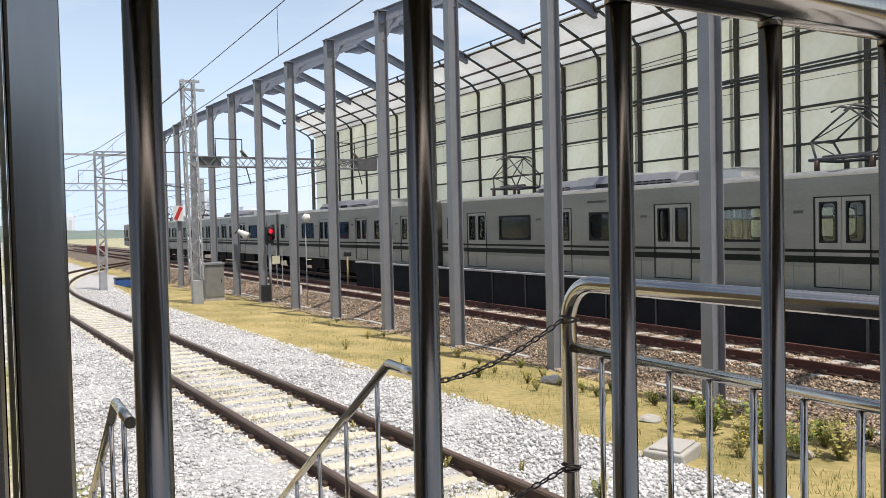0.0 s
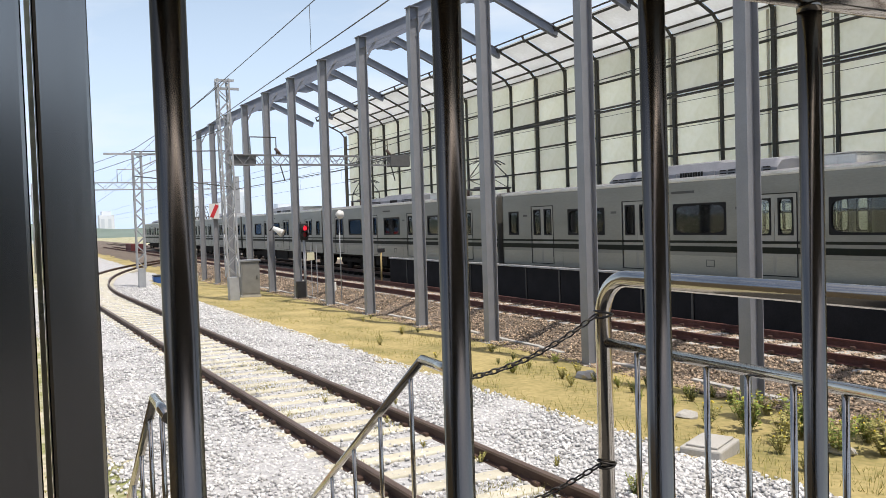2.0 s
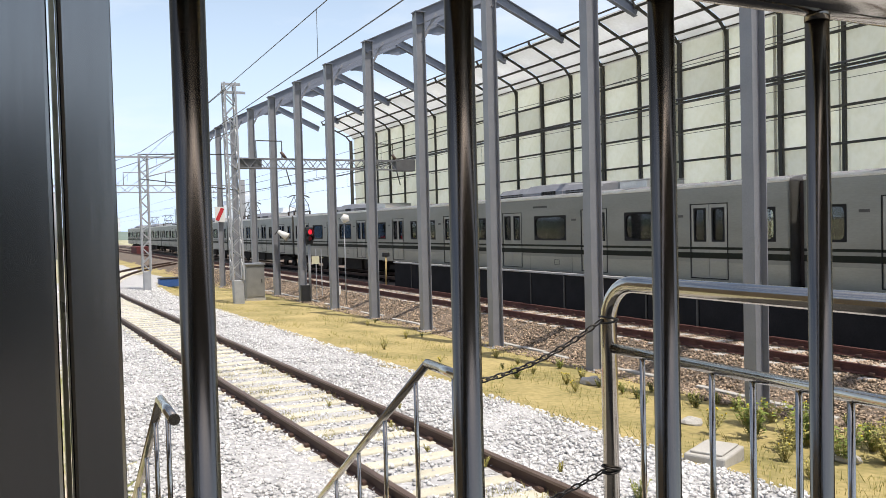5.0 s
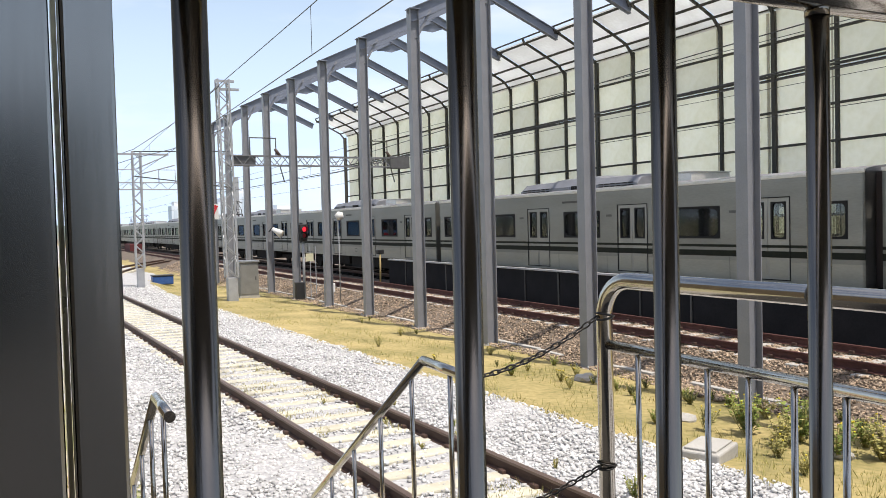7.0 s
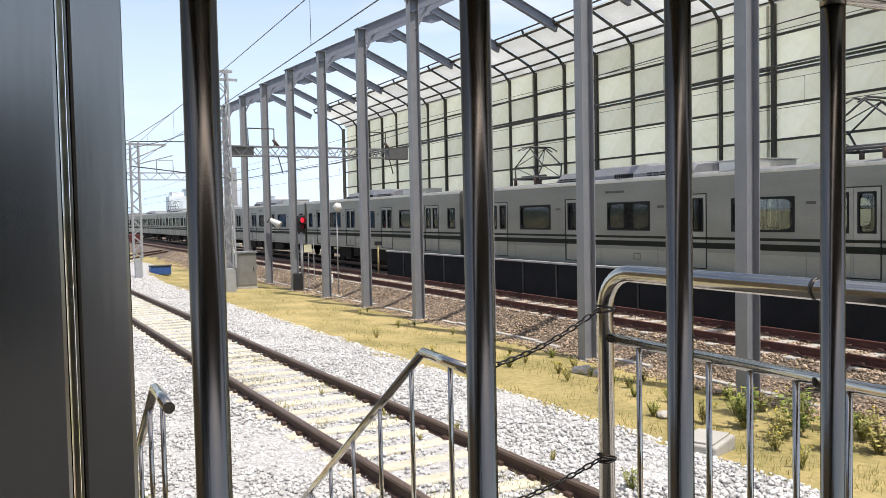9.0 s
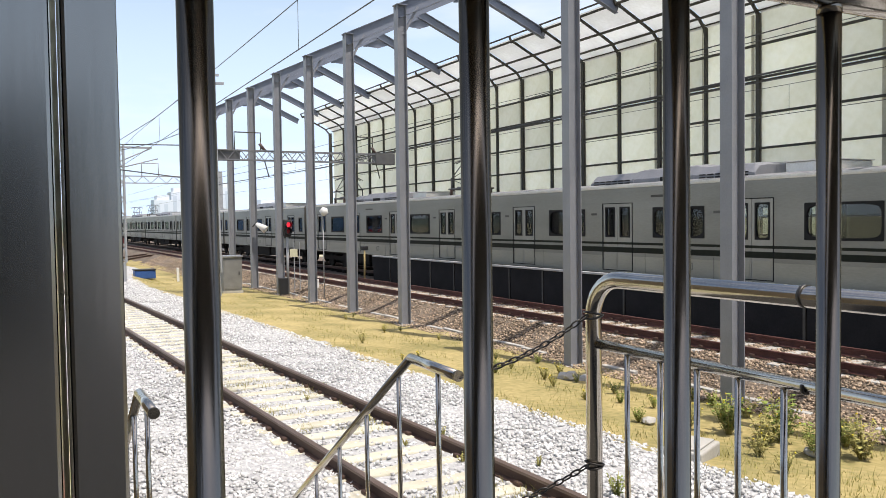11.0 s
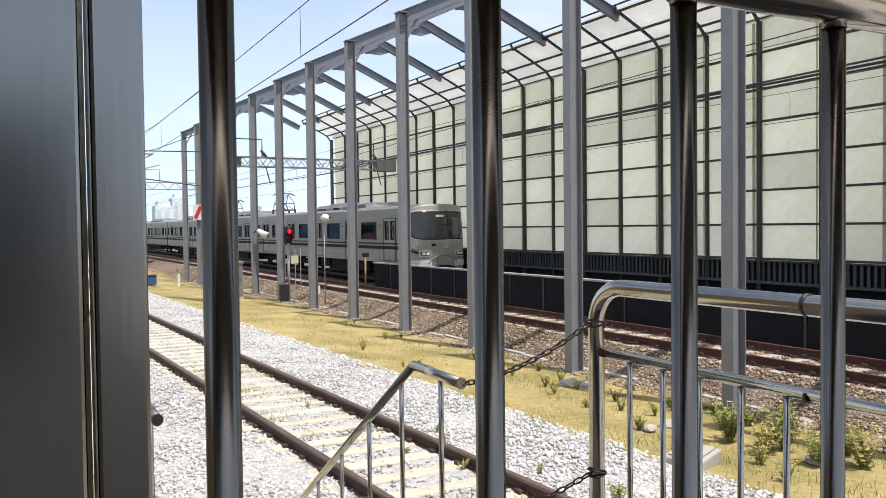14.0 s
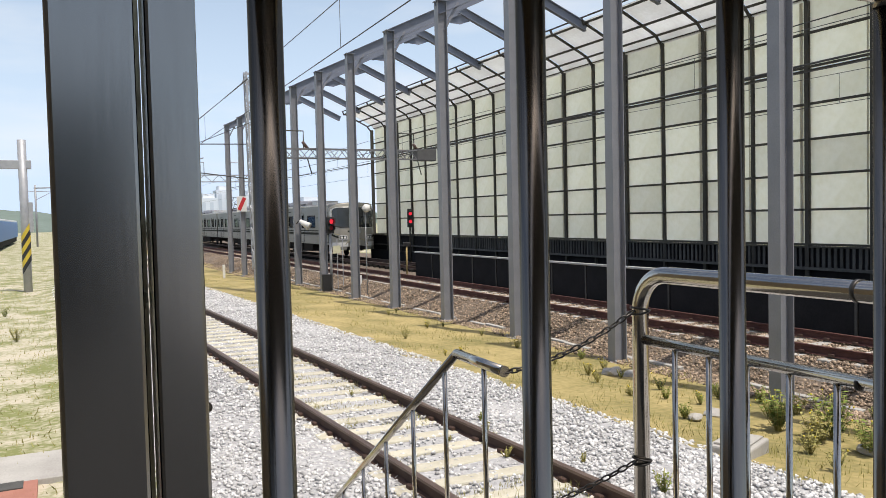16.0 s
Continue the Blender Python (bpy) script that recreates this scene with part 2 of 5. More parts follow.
PLATFORM_MAT = mat("platform_slab", (0.06, 0.057, 0.053), (0.042, 0.04, 0.038), rough=0.9, scale=2)
# for the added, unseen walls and shade sheet around the camera
TAN_WALL = mat("tan_reflection_wall", (0.24, 0.19, 0.13), (0.19, 0.15, 0.10), rough=0.9, scale=1)
SHADE_SCREEN = mat("dark_shade_screen", (0.07, 0.068, 0.064), (0.05, 0.048, 0.046), rough=0.8, scale=1)


# ---------------------------------------------------------------- mesh helpers
def mesh_of(name, bm, materials, smooth=False):
    me = bpy.data.meshes.new(name)
    bm.to_mesh(me)
    bm.free()
    for k in (materials if isinstance(materials, (list, tuple)) else [materials]):
        me.materials.append(k)
    if smooth:
        me.polygons.foreach_set("use_smooth", [True] * len(me.polygons))
    return me


def part(name, bm, material, parent=None, label="", smooth=False):
    """One mesh object under a thing or a part."""
    me = bm if isinstance(bm, bpy.types.Mesh) else mesh_of(name, bm, material, smooth)
    ob = new(name, me)
    ob.parent = parent
    return tagged(ob, label)


def empty(name, label, category, group="", m=None):
    ob = new(name)
    ob.empty_display_size = 0.2
    if m is not None:
        ob.matrix_basis = m
    return tagged(ob, label, category, group)


def add_box(bm, x0, x1, y0, y1, z0, z1, mi=0, bevel=0.0):
    vs = [bm.verts.new(p) for p in ((x0, y0, z0), (x1, y0, z0), (x1, y1, z0), (x0, y1, z0), (x0, y0, z1), (x1, y0, z1), (x1, y1, z1), (x0, y1, z1))]
    fs = []
    for q in ((3, 2, 1, 0), (4, 5, 6, 7), (0, 1, 5, 4), (1, 2, 6, 5), (2, 3, 7, 6), (3, 0, 4, 7)):
        f = bm.faces.new([vs[i] for i in q])
        f.material_index = mi
        fs.append(f)
    if bevel:
        es = list({e for f in fs for e in f.edges})
        r = bmesh.ops.bevel(bm, geom=es, offset=bevel, segments=2, affect="EDGES", profile=0.5)
        for f in r["faces"]:
            f.material_index = mi
    return bm


def box(x0, x1, y0, y1, z0, z1, bevel=0.0):
    return add_box(bmesh.new(), x0, x1, y0, y1, z0, z1, 0, bevel)


def add_tube(bm, points, r, seg=10, cap=True, mi=0):
    """A round bar swept along points; r is one radius or one for each point."""
    pts = [Vector(p) for p in points]
    radii = r if isinstance(r, (list, tuple)) else [r] * len(pts)
    rings = []
    up = None
    for i, p in enumerate(pts):
        d = (pts[min(i + 1, len(pts) - 1)] - pts[max(i - 1, 0)]).normalized()
        if up is None:
            up = d.orthogonal().normalized()
        else:
            up = (up - d * up.dot(d)).normalized()
        side = d.cross(up)
        rings.append([bm.verts.new(p + (up * math.cos(2 * math.pi * k / seg) + side * math.sin(2 * math.pi * k / seg)) * radii[i]) for k in range(seg)])
    for a, b in zip(rings, rings[1:]):
        for k in range(seg):
            f = bm.faces.new((a[k], a[(k + 1) % seg], b[(k + 1) % seg], b[k]))
            f.smooth = True
            f.material_index = mi
    if cap:
        bm.faces.new(rings[0][::-1]).material_index = mi
        bm.faces.new(rings[-1]).material_index = mi
    return bm


def tube(points, r, seg=10):
    return add_tube(bmesh.new(), points, r, seg)


def add_beam(bm, a, b, w, h, mi=0):
    """A square bar from a to b, w wide and h high."""
    a, b = Vector(a), Vector(b)
    d = (b - a).normalized()
    side = d.cross(Vector((0, 0, 1)))
    side = side.normalized() if side.length > 1e-4 else Vector((1, 0, 0))
    up = side.cross(d).normalized()
    c = []
    for p in (a, b):
        c.append([bm.verts.new(p + side * sx * w / 2 + up * sz * h / 2) for sx, sz in ((-1, -1), (1, -1), (1, 1), (-1, 1))])
    for k in range(4):
        bm.faces.new((c[0][k], c[0][(k + 1) % 4], c[1][(k + 1) % 4], c[1][k])).material_index = mi
    bm.faces.new(c[0][::-1]).material_index = mi
    bm.faces.new(c[1]).material_index = mi
    return bm


def add_hbeam(bm, a, b, w, h, t=0.02, mi=0):
    """A rolled H or I section from a to b: flanges w wide, h apart."""
    a, b = Vector(a), Vector(b)
    d = (b - a).normalized()
    side = d.cross(Vector((0, 0, 1)))
    side = side.normalized() if side.length > 1e-4 else Vector((1, 0, 0))
    up = side.cross(d).normalized()
    off = up * (h / 2 - t / 2)
    for o, ww, hh in ((off, w, t), (-off, w, t), (Vector(), t, h - 2 * t)):
        c = []
        for p in (a, b):
            c.append([bm.verts.new(p + o + side * sx * ww / 2 + up * sz * hh / 2) for sx, sz in ((-1, -1), (1, -1), (1, 1), (-1, 1))])
        for k in range(4):
            bm.faces.new((c[0][k], c[0][(k + 1) % 4], c[1][(k + 1) % 4], c[1][k])).material_index = mi
        bm.faces.new(c[0][::-1]).material_index = mi
        bm.faces.new(c[1]).material_index = mi
    return bm


def arc(centre, r, a0, a1, n, u, v):
    """Points on an arc in the plane of u and v."""
    return [Vector(centre) + Vector(u) * r * math.cos(radians(a0 + (a1 - a0) * i / n)) + Vector(v) * r * math.sin(radians(a0 + (a1 - a0) * i / n)) for i in range(n + 1)]


def numpy_mesh(name, verts, faces, material):
    me = bpy.data.meshes.new(name)
    verts, faces = np.asarray(verts, dtype=np.float32), np.asarray(faces, dtype=np.int32)
    k = faces.shape[1]
    me.vertices.add(len(verts))
    me.vertices.foreach_set("co", verts.ravel())
    me.loops.add(faces.size)
    me.loops.foreach_set("vertex_index", faces.ravel())
    me.polygons.add(len(faces))
    me.polygons.foreach_set("loop_start", np.arange(0, faces.size, k, dtype=np.int32))
    me.materials.append(material)
    me.update(calc_edges=True)
    me.validate()
    return me

# ---------------------------------------------------------------- ground
def track_shift(y):
    """How far the near track has drifted sideways at y."""
    return -0.0348 * y + 0.0062 * max(0.0, min(y, 90.0) - 37) ** 2 + 0.65 * max(0.0, y - 90)


def ground_z(x, y):
    xs = x - track_shift(min(y, 62)) * min(1.0, max(0.0, (9.5 - x) / 2.5))
    dip = 0.28 * min(1.0, max(0.0, (y - 41) / 9)) * min(1.0, max(0.0, (11.3 - x) / 0.6)) * min(1.0, max(0.0, (x - 6.6) / 1.2))
    return float(np.interp(xs, GX, GZ)) - dip


GX = (-900, 0.4, 1.7, 3.0, 6.0, 7.3, 8.2, 9.9, 11.15, 12.35, 15.0, 15.6, 22.0, 900)
GZ = (-0.34, -0.34, -0.2, -0.175, -0.175, -0.24, -0.32, -0.44, -0.44, -0.02, -0.02, -0.22, -0.2, -0.2)
WHITE_IN, WHITE_OUT, BROWN_IN = 1.35, 7.45, 10.75


def build_ground():
    xs = np.concatenate([[-1600, -600, -250, -120, -60, -30, -16, -10, -7], np.arange(-5, 24.01, 0.22), [26, 30, 38, 60, 120, 300, 800, 1600]])
    ys = np.concatenate([[-400, -120, -50, -20, -8, -2, 0, 2], np.arange(3, 60, 0.4), np.arange(60, 130, 2.5), [140, 170, 220, 300, 450, 700, 1100, 1700, 2600]])
    verts, faces, mats = [], [], []
    for y in ys:
        for x in xs:
            z = ground_z(x, y)
            if -6 < x < 24 and 2 < y < 80:
                z += 0.035 * noise.noise((x * 0.9, y * 0.9, 0)) + 0.02 * noise.noise((x * 3.1, y * 3.1, 4))
            verts.append((x, y, z))
    w = len(xs)
    for j in range(len(ys) - 1):
        for i in range(w - 1):
            faces.append((j * w + i, j * w + i + 1, (j + 1) * w + i + 1, (j + 1) * w + i))
            x, y = (xs[i] + xs[i + 1]) / 2, (ys[j] + ys[j + 1]) / 2
            wob = 0.28 * noise.noise((y * 0.35, 2.0, 7.0)) + 0.16 * noise.noise((x * 1.5, y * 1.7, 1.0))
            s = x - track_shift(min(y, 62)) + wob
            if WHITE_IN < s < WHITE_OUT:
                mats.append(0)
            elif s <= WHITE_IN:
                mats.append(3)
            elif x + wob < BROWN_IN + 0.2:
                mats.append(2)
            elif x < 24:
                mats.append(1)
            else:
                mats.append(3)
    me = numpy_mesh("ground", verts, faces, BALLAST_WHITE)
    for m in (BALLAST_BROWN, DRY_GRASS, FIELD):
        me.materials.append(m)
    me.polygons.foreach_set("material_index", np.array(mats, dtype=np.int32))
    me.polygons.foreach_set("use_smooth", np.ones(len(mats), dtype=bool))
    return tagged(new("ground", me), "railway ground of pale ballast, dry grass and rusty stone", "ground", kind="structure")


build_ground()


def scatter_stones(name, label, material, n, where, r0, r1, seed):
    """Loose angular stones, joined into one heap."""
    rng = np.random.default_rng(seed)
    base = np.array([(1, 0, 0), (-1, 0, 0), (0, 1, 0), (0, -1, 0), (0, 0, 1), (0, 0, -1)], float)
    tri = np.array([(0, 2, 4), (2, 1, 4), (1, 3, 4), (3, 0, 4), (2, 0, 5), (1, 2, 5), (3, 1, 5), (0, 3, 5)])
    pts = where(rng, n)
    n = len(pts)
    size = r0 + (r1 - r0) * rng.random(n) ** 2
    v = base[None] * (0.6 + 0.7 * rng.random((n, 6, 1))) * np.array([1, 1, 0.75])
    a, b = rng.random(n) * 6.283, (rng.random(n) - 0.5) * 1.6
    ca, sa, cb, sb = np.cos(a), np.sin(a), np.cos(b), np.sin(b)
    x, y, z = v[..., 0], v[..., 1], v[..., 2]
    y, z = y * cb[:, None] - z * sb[:, None], y * sb[:, None] + z * cb[:, None]
    x, y = x * ca[:, None] - y * sa[:, None], x * sa[:, None] + y * ca[:, None]
    v = np.stack([x, y, z], -1) * size[:, None, None] + pts[:, None, :]
    f = tri[None] + 6 * np.arange(n)[:, None, None]
    return tagged(new(name, numpy_mesh(name, v.reshape(-1, 3), f.reshape(-1, 3), material)), label, "ballast", kind="stuff")


def white_where(rng, n):
    y = 4.0 + 42 * rng.random(n) ** 1.9
    s = 1.2 + 6.4 * rng.random(n)
    sh = np.array([track_shift(k) for k in y])
    x = s + sh
    inside = (s > 3.55) & (s < 5.3)
    keep = ~inside | (rng.random(n) < 0.42)
    x, y = x[keep], y[keep]
    return np.stack([x, y, np.array([ground_z(a, b) for a, b in zip(x, y)]) + 0.012], -1)


def brown_where(rng, n):
    y = 5.0 + 68 * rng.random(n) ** 1.9
    x = 10.5 + 5.0 * rng.random(n)
    return np.stack([x, y, np.array([ground_z(a, b) for a, b in zip(x, y)]) + 0.012], -1)


scatter_stones("ballast_stones", "loose pale grey ballast stones beside the near track", STONE_WHITE, 52000, white_where, 0.02, 0.048, 3)
scatter_stones("ballast_stones", "loose rust-stained ballast stones under the far track", STONE_BROWN, 92000, brown_where, 0.018, 0.05, 4)


def blades(name, label, material, n, where, h0, h1, width, seed):
    rng = np.random.default_rng(seed)
    p = where(rng, n)
    n = len(p)
    a = rng.random(n) * 6.283
    h = h0 + (h1 - h0) * rng.random(n) ** 2
    side = np.stack([np.cos(a), np.sin(a), np.zeros(n)], -1) * width
    lean = np.stack([rng.normal(0, 0.35, n) * h, rng.normal(0, 0.35, n) * h, h], -1)
    v = np.stack([p - side, p + side, p + lean], 1).reshape(-1, 3)
    return tagged(new(name, numpy_mesh(name, v, np.arange(3 * n).reshape(-1, 3), material)), label, "grass", kind="stuff")


def grass_where(rng, n):
    y = 5 + 45 * rng.random(n) ** 1.4
    x = 7.2 + 3.8 * rng.random(n)
    x = x + np.where(x < 8.5, np.array([track_shift(k) for k in y]), 0) * 0.6
    patch = np.array([noise.noise((a * 0.8, b * 0.5, 9)) for a, b in zip(x, y)])
    k = patch > -0.05
    x, y = x[k], y[k]
    return np.stack([x, y, np.array([ground_z(a, b) for a, b in zip(x, y)]) - 0.01], -1)


def between_where(rng, n):
    y = 5 + 12 * rng.random(n) ** 1.2
    s = 3.7 + 1.5 * rng.random(n)
    x = s + np.array([track_shift(k) for k in y])
    patch = np.array([noise.noise((a * 1.1, b * 0.8, 5)) for a, b in zip(x, y)])
    k = patch > 0.05
    x, y = x[k], y[k]
    return np.stack([x, y, np.array([ground_z(a, b) for a, b in zip(x, y)])], -1)


def left_where(rng, n):
    y = 9 + 60 * rng.random(n) ** 1.6
    x = -6 + 7.2 * rng.random(n) + np.array([track_shift(k) for k in y]) * 0.6
    return np.stack([x, y, np.array([ground_z(a, b) for a, b in zip(x, y)])], -1)


blades("dry_grass", "straw-yellow dry grass between the tracks", DRY_LEAF, 16000, grass_where, 0.03, 0.16, 0.006, 7)
blades("dry_grass", "thin yellow grass growing between the sleepers", DRY_LEAF, 9000, between_where, 0.02, 0.11, 0.005, 8)
blades("dry_grass", "sparse yellow-green grass on the open ground", DRY_LEAF, 9000, left_where, 0.02, 0.10, 0.012, 9)


# ---------------------------------------------------------------- tracks
RAIL_PROFILE = ((-0.036, 0.0), (0.036, 0.0), (0.036, -0.03), (0.01, -0.045), (0.01, -0.135), (0.065, -0.155), (0.065, -0.165), (-0.065, -0.165), (-0.065, -0.155), (-0.01, -0.135), (-0.01, -0.045), (-0.036, -0.03))


def rail_mesh(line, z):
    """A rail of the usual section swept along the points (x, y)."""
    bm = bmesh.new()
    rings = []
    for x, y in line:
        rings.append([bm.verts.new((x + px, y, z + pz)) for px, pz in RAIL_PROFILE])
    for a, b in zip(rings, rings[1:]):
        for k in range(12):
            f = bm.faces.new((a[k], b[k], b[(k + 1) % 12], a[(k + 1) % 12]))
            f.material_index = 1 if k in (0, 1, 11) else 0
    bm.faces.new(rings[0])
    bm.faces.new(rings[-1][::-1])
    return bm


def sleeper_mesh(length, width, top):
    bm = box(-length / 2, length / 2, -width / 2, width / 2, top - 0.16, top, 0.02)
    return bm


def clip_mesh():
    bm = bmesh.new()
    for s in (-1, 1):
        add_box(bm, 0.075 * s - 0.03, 0.075 * s + 0.03, -0.055, 0.055, -0.16, -0.105, 0, 0.012)
    return bm


def build_track(name, label, centre, z, y0, y1, step, smat, rmat, top):
    """A ballasted track: two rails on sleepers with clips."""
    tr = tagged(empty(name, label, "railway track"), kind="structure")
    ys = [y0 + (y1 - y0) * i / 60 for i in range(61)]
    for s in (-0.7525, 0.7525):
        part("rail", mesh_of("rail", rail_mesh([(centre(y) + s, y) for y in ys], z), [rmat, RAIL_HEAD if rmat is RAIL_RUST else rmat]), None, tr)
    sm = mesh_of("sleeper", sleeper_mesh(2.0, 0.25, top), smat)
    cm_ = mesh_of("rail_clip", clip_mesh(), RAIL_RUST)
    y, k = max(y0, 3.4), 0
    while y < min(y1, 66):
        ob = part("sleeper", sm, None, tr)
        ob.matrix_basis = pose(centre(y) + 0.02 * math.sin(k * 2.3), y, z, 0, 0, math.degrees(-0.03) + 0.5 * math.sin(k * 1.7))
        if y < 24:
            for s in (-0.7525, 0.7525):
                c = part("rail_clip", cm_, None, tr)
                c.matrix_basis = pose(centre(y) + s, y, z)
        y += step
        k += 1
    return tr


near_centre = lambda y: 3.634 + 0.7525 + track_shift(min(y, 90))
build_track("track_near", "rusty railway track on pale concrete sleepers", near_centre, 0.0, -3, 110, 0.62, SLEEPER, RAIL_RUST, -0.15)
build_track("track_middle", "deep red rusted railway track on stained ballast", lambda y: 13.35, 0.2, -3, 150, 0.64, CONCRETE, RAIL_DEEP, -0.19)
build_track("track_far", "railway track behind the low dark wall", lambda y: 18.25, 0.1, -60, 200, 0.9, UNDER, RAIL_RUST, -0.17)


# ---------------------------------------------------------------- open steel frame and noise barrier
# colour of the outer posts' shadow showing through the milky panels
STRIP_MAT = mat("post_shadow_tint", (0.50, 0.46, 0.36), (0.72, 0.69, 0.58), rough=0.6, scale=1.1, fine=8, spread=0.9, through_light=0.4)
COL_X, COL_BASE, COL_TOP = 10.75, -0.46, 9.22
WALL_X, WALL_END = 21.0, 54.25
BEND_Z, SILL_Z = 9.17, 1.62
ROW_H = (BEND_Z - SILL_Z) / 7


def col_y(k):
    return 9.36 if k == 0 else 1.12 * (8.53 + 3.655 * k)


def post_y(k):
    return 30.08 + 4.3 * (k - 5)


def column_bm(h):
    bm = bmesh.new()
    w, d, t = 0.31, 0.25, 0.018
    a, b, e = w / 2, w / 2 - t, 0.010
    prof = [(-a, -d / 2), (-b, -d / 2), (-b, -e), (b, -e), (b, -d / 2), (a, -d / 2), (a, d / 2), (b, d / 2), (b, e), (-b, e), (-b, d / 2), (-a, d / 2)]
    low_, high = [bm.verts.new((*p, 0)) for p in prof], [bm.verts.new((*p, h)) for p in prof]
    for i in range(12):
        bm.faces.new((low_[i], low_[(i + 1) % 12], high[(i + 1) % 12], high[i]))
    bm.faces.new(high)
    return bm


def build_frame(k):
    """One portal frame: column, rafter over the tracks, plinth and knee brace."""
    y, yw = col_y(k), post_y(k)
    x, base = COL_X, min(COL_BASE, ground_z(COL_X, y) - 0.02)
    fr = empty("portal_frame", "grey painted steel portal frame standing over the tracks", "steel frame", "portal frames over the tracks", pose(x, y, base))
    part("column", mesh_of("column", column_bm(COL_TOP - base), COLUMN), None, fr)
    part("base_plate", box(-0.24, 0.24, -0.24, 0.24, -0.02, 0.03, 0.008), CONCRETE, fr, "concrete footing plate")
    for sx in (-0.2, 0.2):
        for sy in (-0.2, 0.2):
            part("bolt", tube([(sx, sy, 0.02), (sx, sy, 0.09)], 0.018, 6), GALV, fr)
    yw = min(yw, y + 1.2) if k > 9 else yw
    top = Vector((0, 0, COL_TOP - base - 0.15))
    end = Vector((WALL_X - 1.92 - x, (yw - y) * (1 - 1.92 / (WALL_X - x)), BEND_Z + 0.84 - base))
    apex = Vector((WALL_X - x, yw - y, 0)) * 0.483
    apex.z = 11.42 - base
    part("rafter", add_hbeam(bmesh.new(), top + Vector((-0.14, 0, -0.05)), apex, 0.2, 0.40), RAFTER, fr, "blue-grey rolled steel rafter")
    part("rafter", add_hbeam(bmesh.new(), apex, end, 0.2, 0.34), RAFTER, fr, "blue-grey rolled steel rafter")
    g = bmesh.new()
    add_beam(g, apex.lerp(top, 0.15) - Vector((0, 0, 0.22)), apex.lerp(end, 0.14) - Vector((0, 0, 0.2)), 0.02, 0.1)
    for other in (top, end):
        q = apex.lerp(other, 0.16)
        vs = [g.verts.new(v) for v in (apex - Vector((0, 0.012, 0.2)), q - Vector((0, 0.012, 0.2)), Vector((apex.x, apex.y - 0.012, apex.z - 0.62)))]
        g.faces.new(vs)
    part("apex_gusset", g, RAFTER, fr)
    part("knee_brace", add_beam(bmesh.new(), top - Vector((-0.1, 0, 0.7)), top.lerp(apex, 0.12) + Vector((0, 0, -0.1)), 0.07, 0.07), COLUMN, fr)
    part("cap_plate", box(-0.17, 0.17, -0.17, 0.17, COL_TOP - base, COL_TOP - base + 0.025), RAFTER, fr)
    return fr


for k in range(-2, 12):
    build_frame(k)

barrier = tagged(empty("noise_barrier", "tall noise barrier of milky panels in dark steel frames", "noise barrier"), kind="structure")
Y_START = -2.2
posts = []
posts.append(WALL_END)
y = post_y(10)
while y > Y_START:
    posts.append(y)
    y -= 2.15
posts.sort()
main_post = mesh_of("post", (lambda b: add_box(add_box(add_box(b, -0.10, -0.085, -0.07, 0.07, 0, 9.35), 0.085, 0.1, -0.07, 0.07, 0, 9.35), -0.085, 0.085, -0.008, 0.008, 0, 9.35))(bmesh.new()), BARRIER_FRAME)
thin_post = mesh_of("post", box(-0.07, 0.05, -0.045, 0.045, 0, 9.35), BARRIER_FRAME)
rib_main = bmesh.new()
RIB = [Vector((0.0, 0, BEND_Z - 0.45)), Vector((-0.09, 0, BEND_Z - 0.12)), Vector((-0.36, 0, BEND_Z + 0.2)), Vector((-1.0, 0, BEND_Z + 0.52)), Vector((-2.05, 0, BEND_Z + 1.02))]
for a, b in zip(RIB, RIB[1:]):
    add_beam(rib_main, a, b, 0.07, 0.085)
rib_main = mesh_of("roof_rib", rib_main, BARRIER_FRAME)
# thin strips that draw each post's soft shadow on the panel beside it
strip_main = mesh_of("post_shadow_strip", box(-0.004, 0.01, -0.055, 0.055, SILL_Z + 0.05, BEND_Z - 0.1), STRIP_MAT)
strip_thin = mesh_of("post_shadow_strip", box(-0.004, 0.01, -0.025, 0.025, SILL_Z + 0.05, BEND_Z - 0.1), STRIP_MAT)
panel_mesh = mesh_of("panel", box(-0.012, 0.012, -1.02, 1.02, -ROW_H / 2 + 0.006, ROW_H / 2 - 0.006), PANEL)
rail_bar = mesh_of("cross_rail", box(-0.05, 0.03, -1.075, 1.075, -0.035, 0.035), BARRIER_FRAME)
rail_bar_2 = mesh_of("cross_rail", (lambda b: add_box(add_box(b, -0.05, 0.03, -1.075, 1.075, 0.02, 0.085), -0.05, 0.03, -1.075, 1.075, -0.085, -0.03))(bmesh.new()), BARRIER_FRAME)
rp0, rp1, rp2 = RIB[2] + Vector((0, 0, 0.07)), RIB[3] + Vector((0, 0, 0.07)), RIB[4] + Vector((0, 0, 0.07))


def roof_sheet(a, b):
    bm = bmesh.new()
    vs = [bm.verts.new((p.x, s, p.z + dz)) for dz in (0, 0.014) for p, s in ((a, -1.04), (b, -1.04), (b, 1.04), (a, 1.04))]
    for q in ((0, 1, 2, 3), (7, 6, 5, 4), (0, 4, 5, 1), (1, 5, 6, 2), (2, 6, 7, 3), (3, 7, 4, 0)):
        bm.faces.new([vs[i] for i in q])
    return mesh_of("roof_panel", bm, ROOF_PANEL)


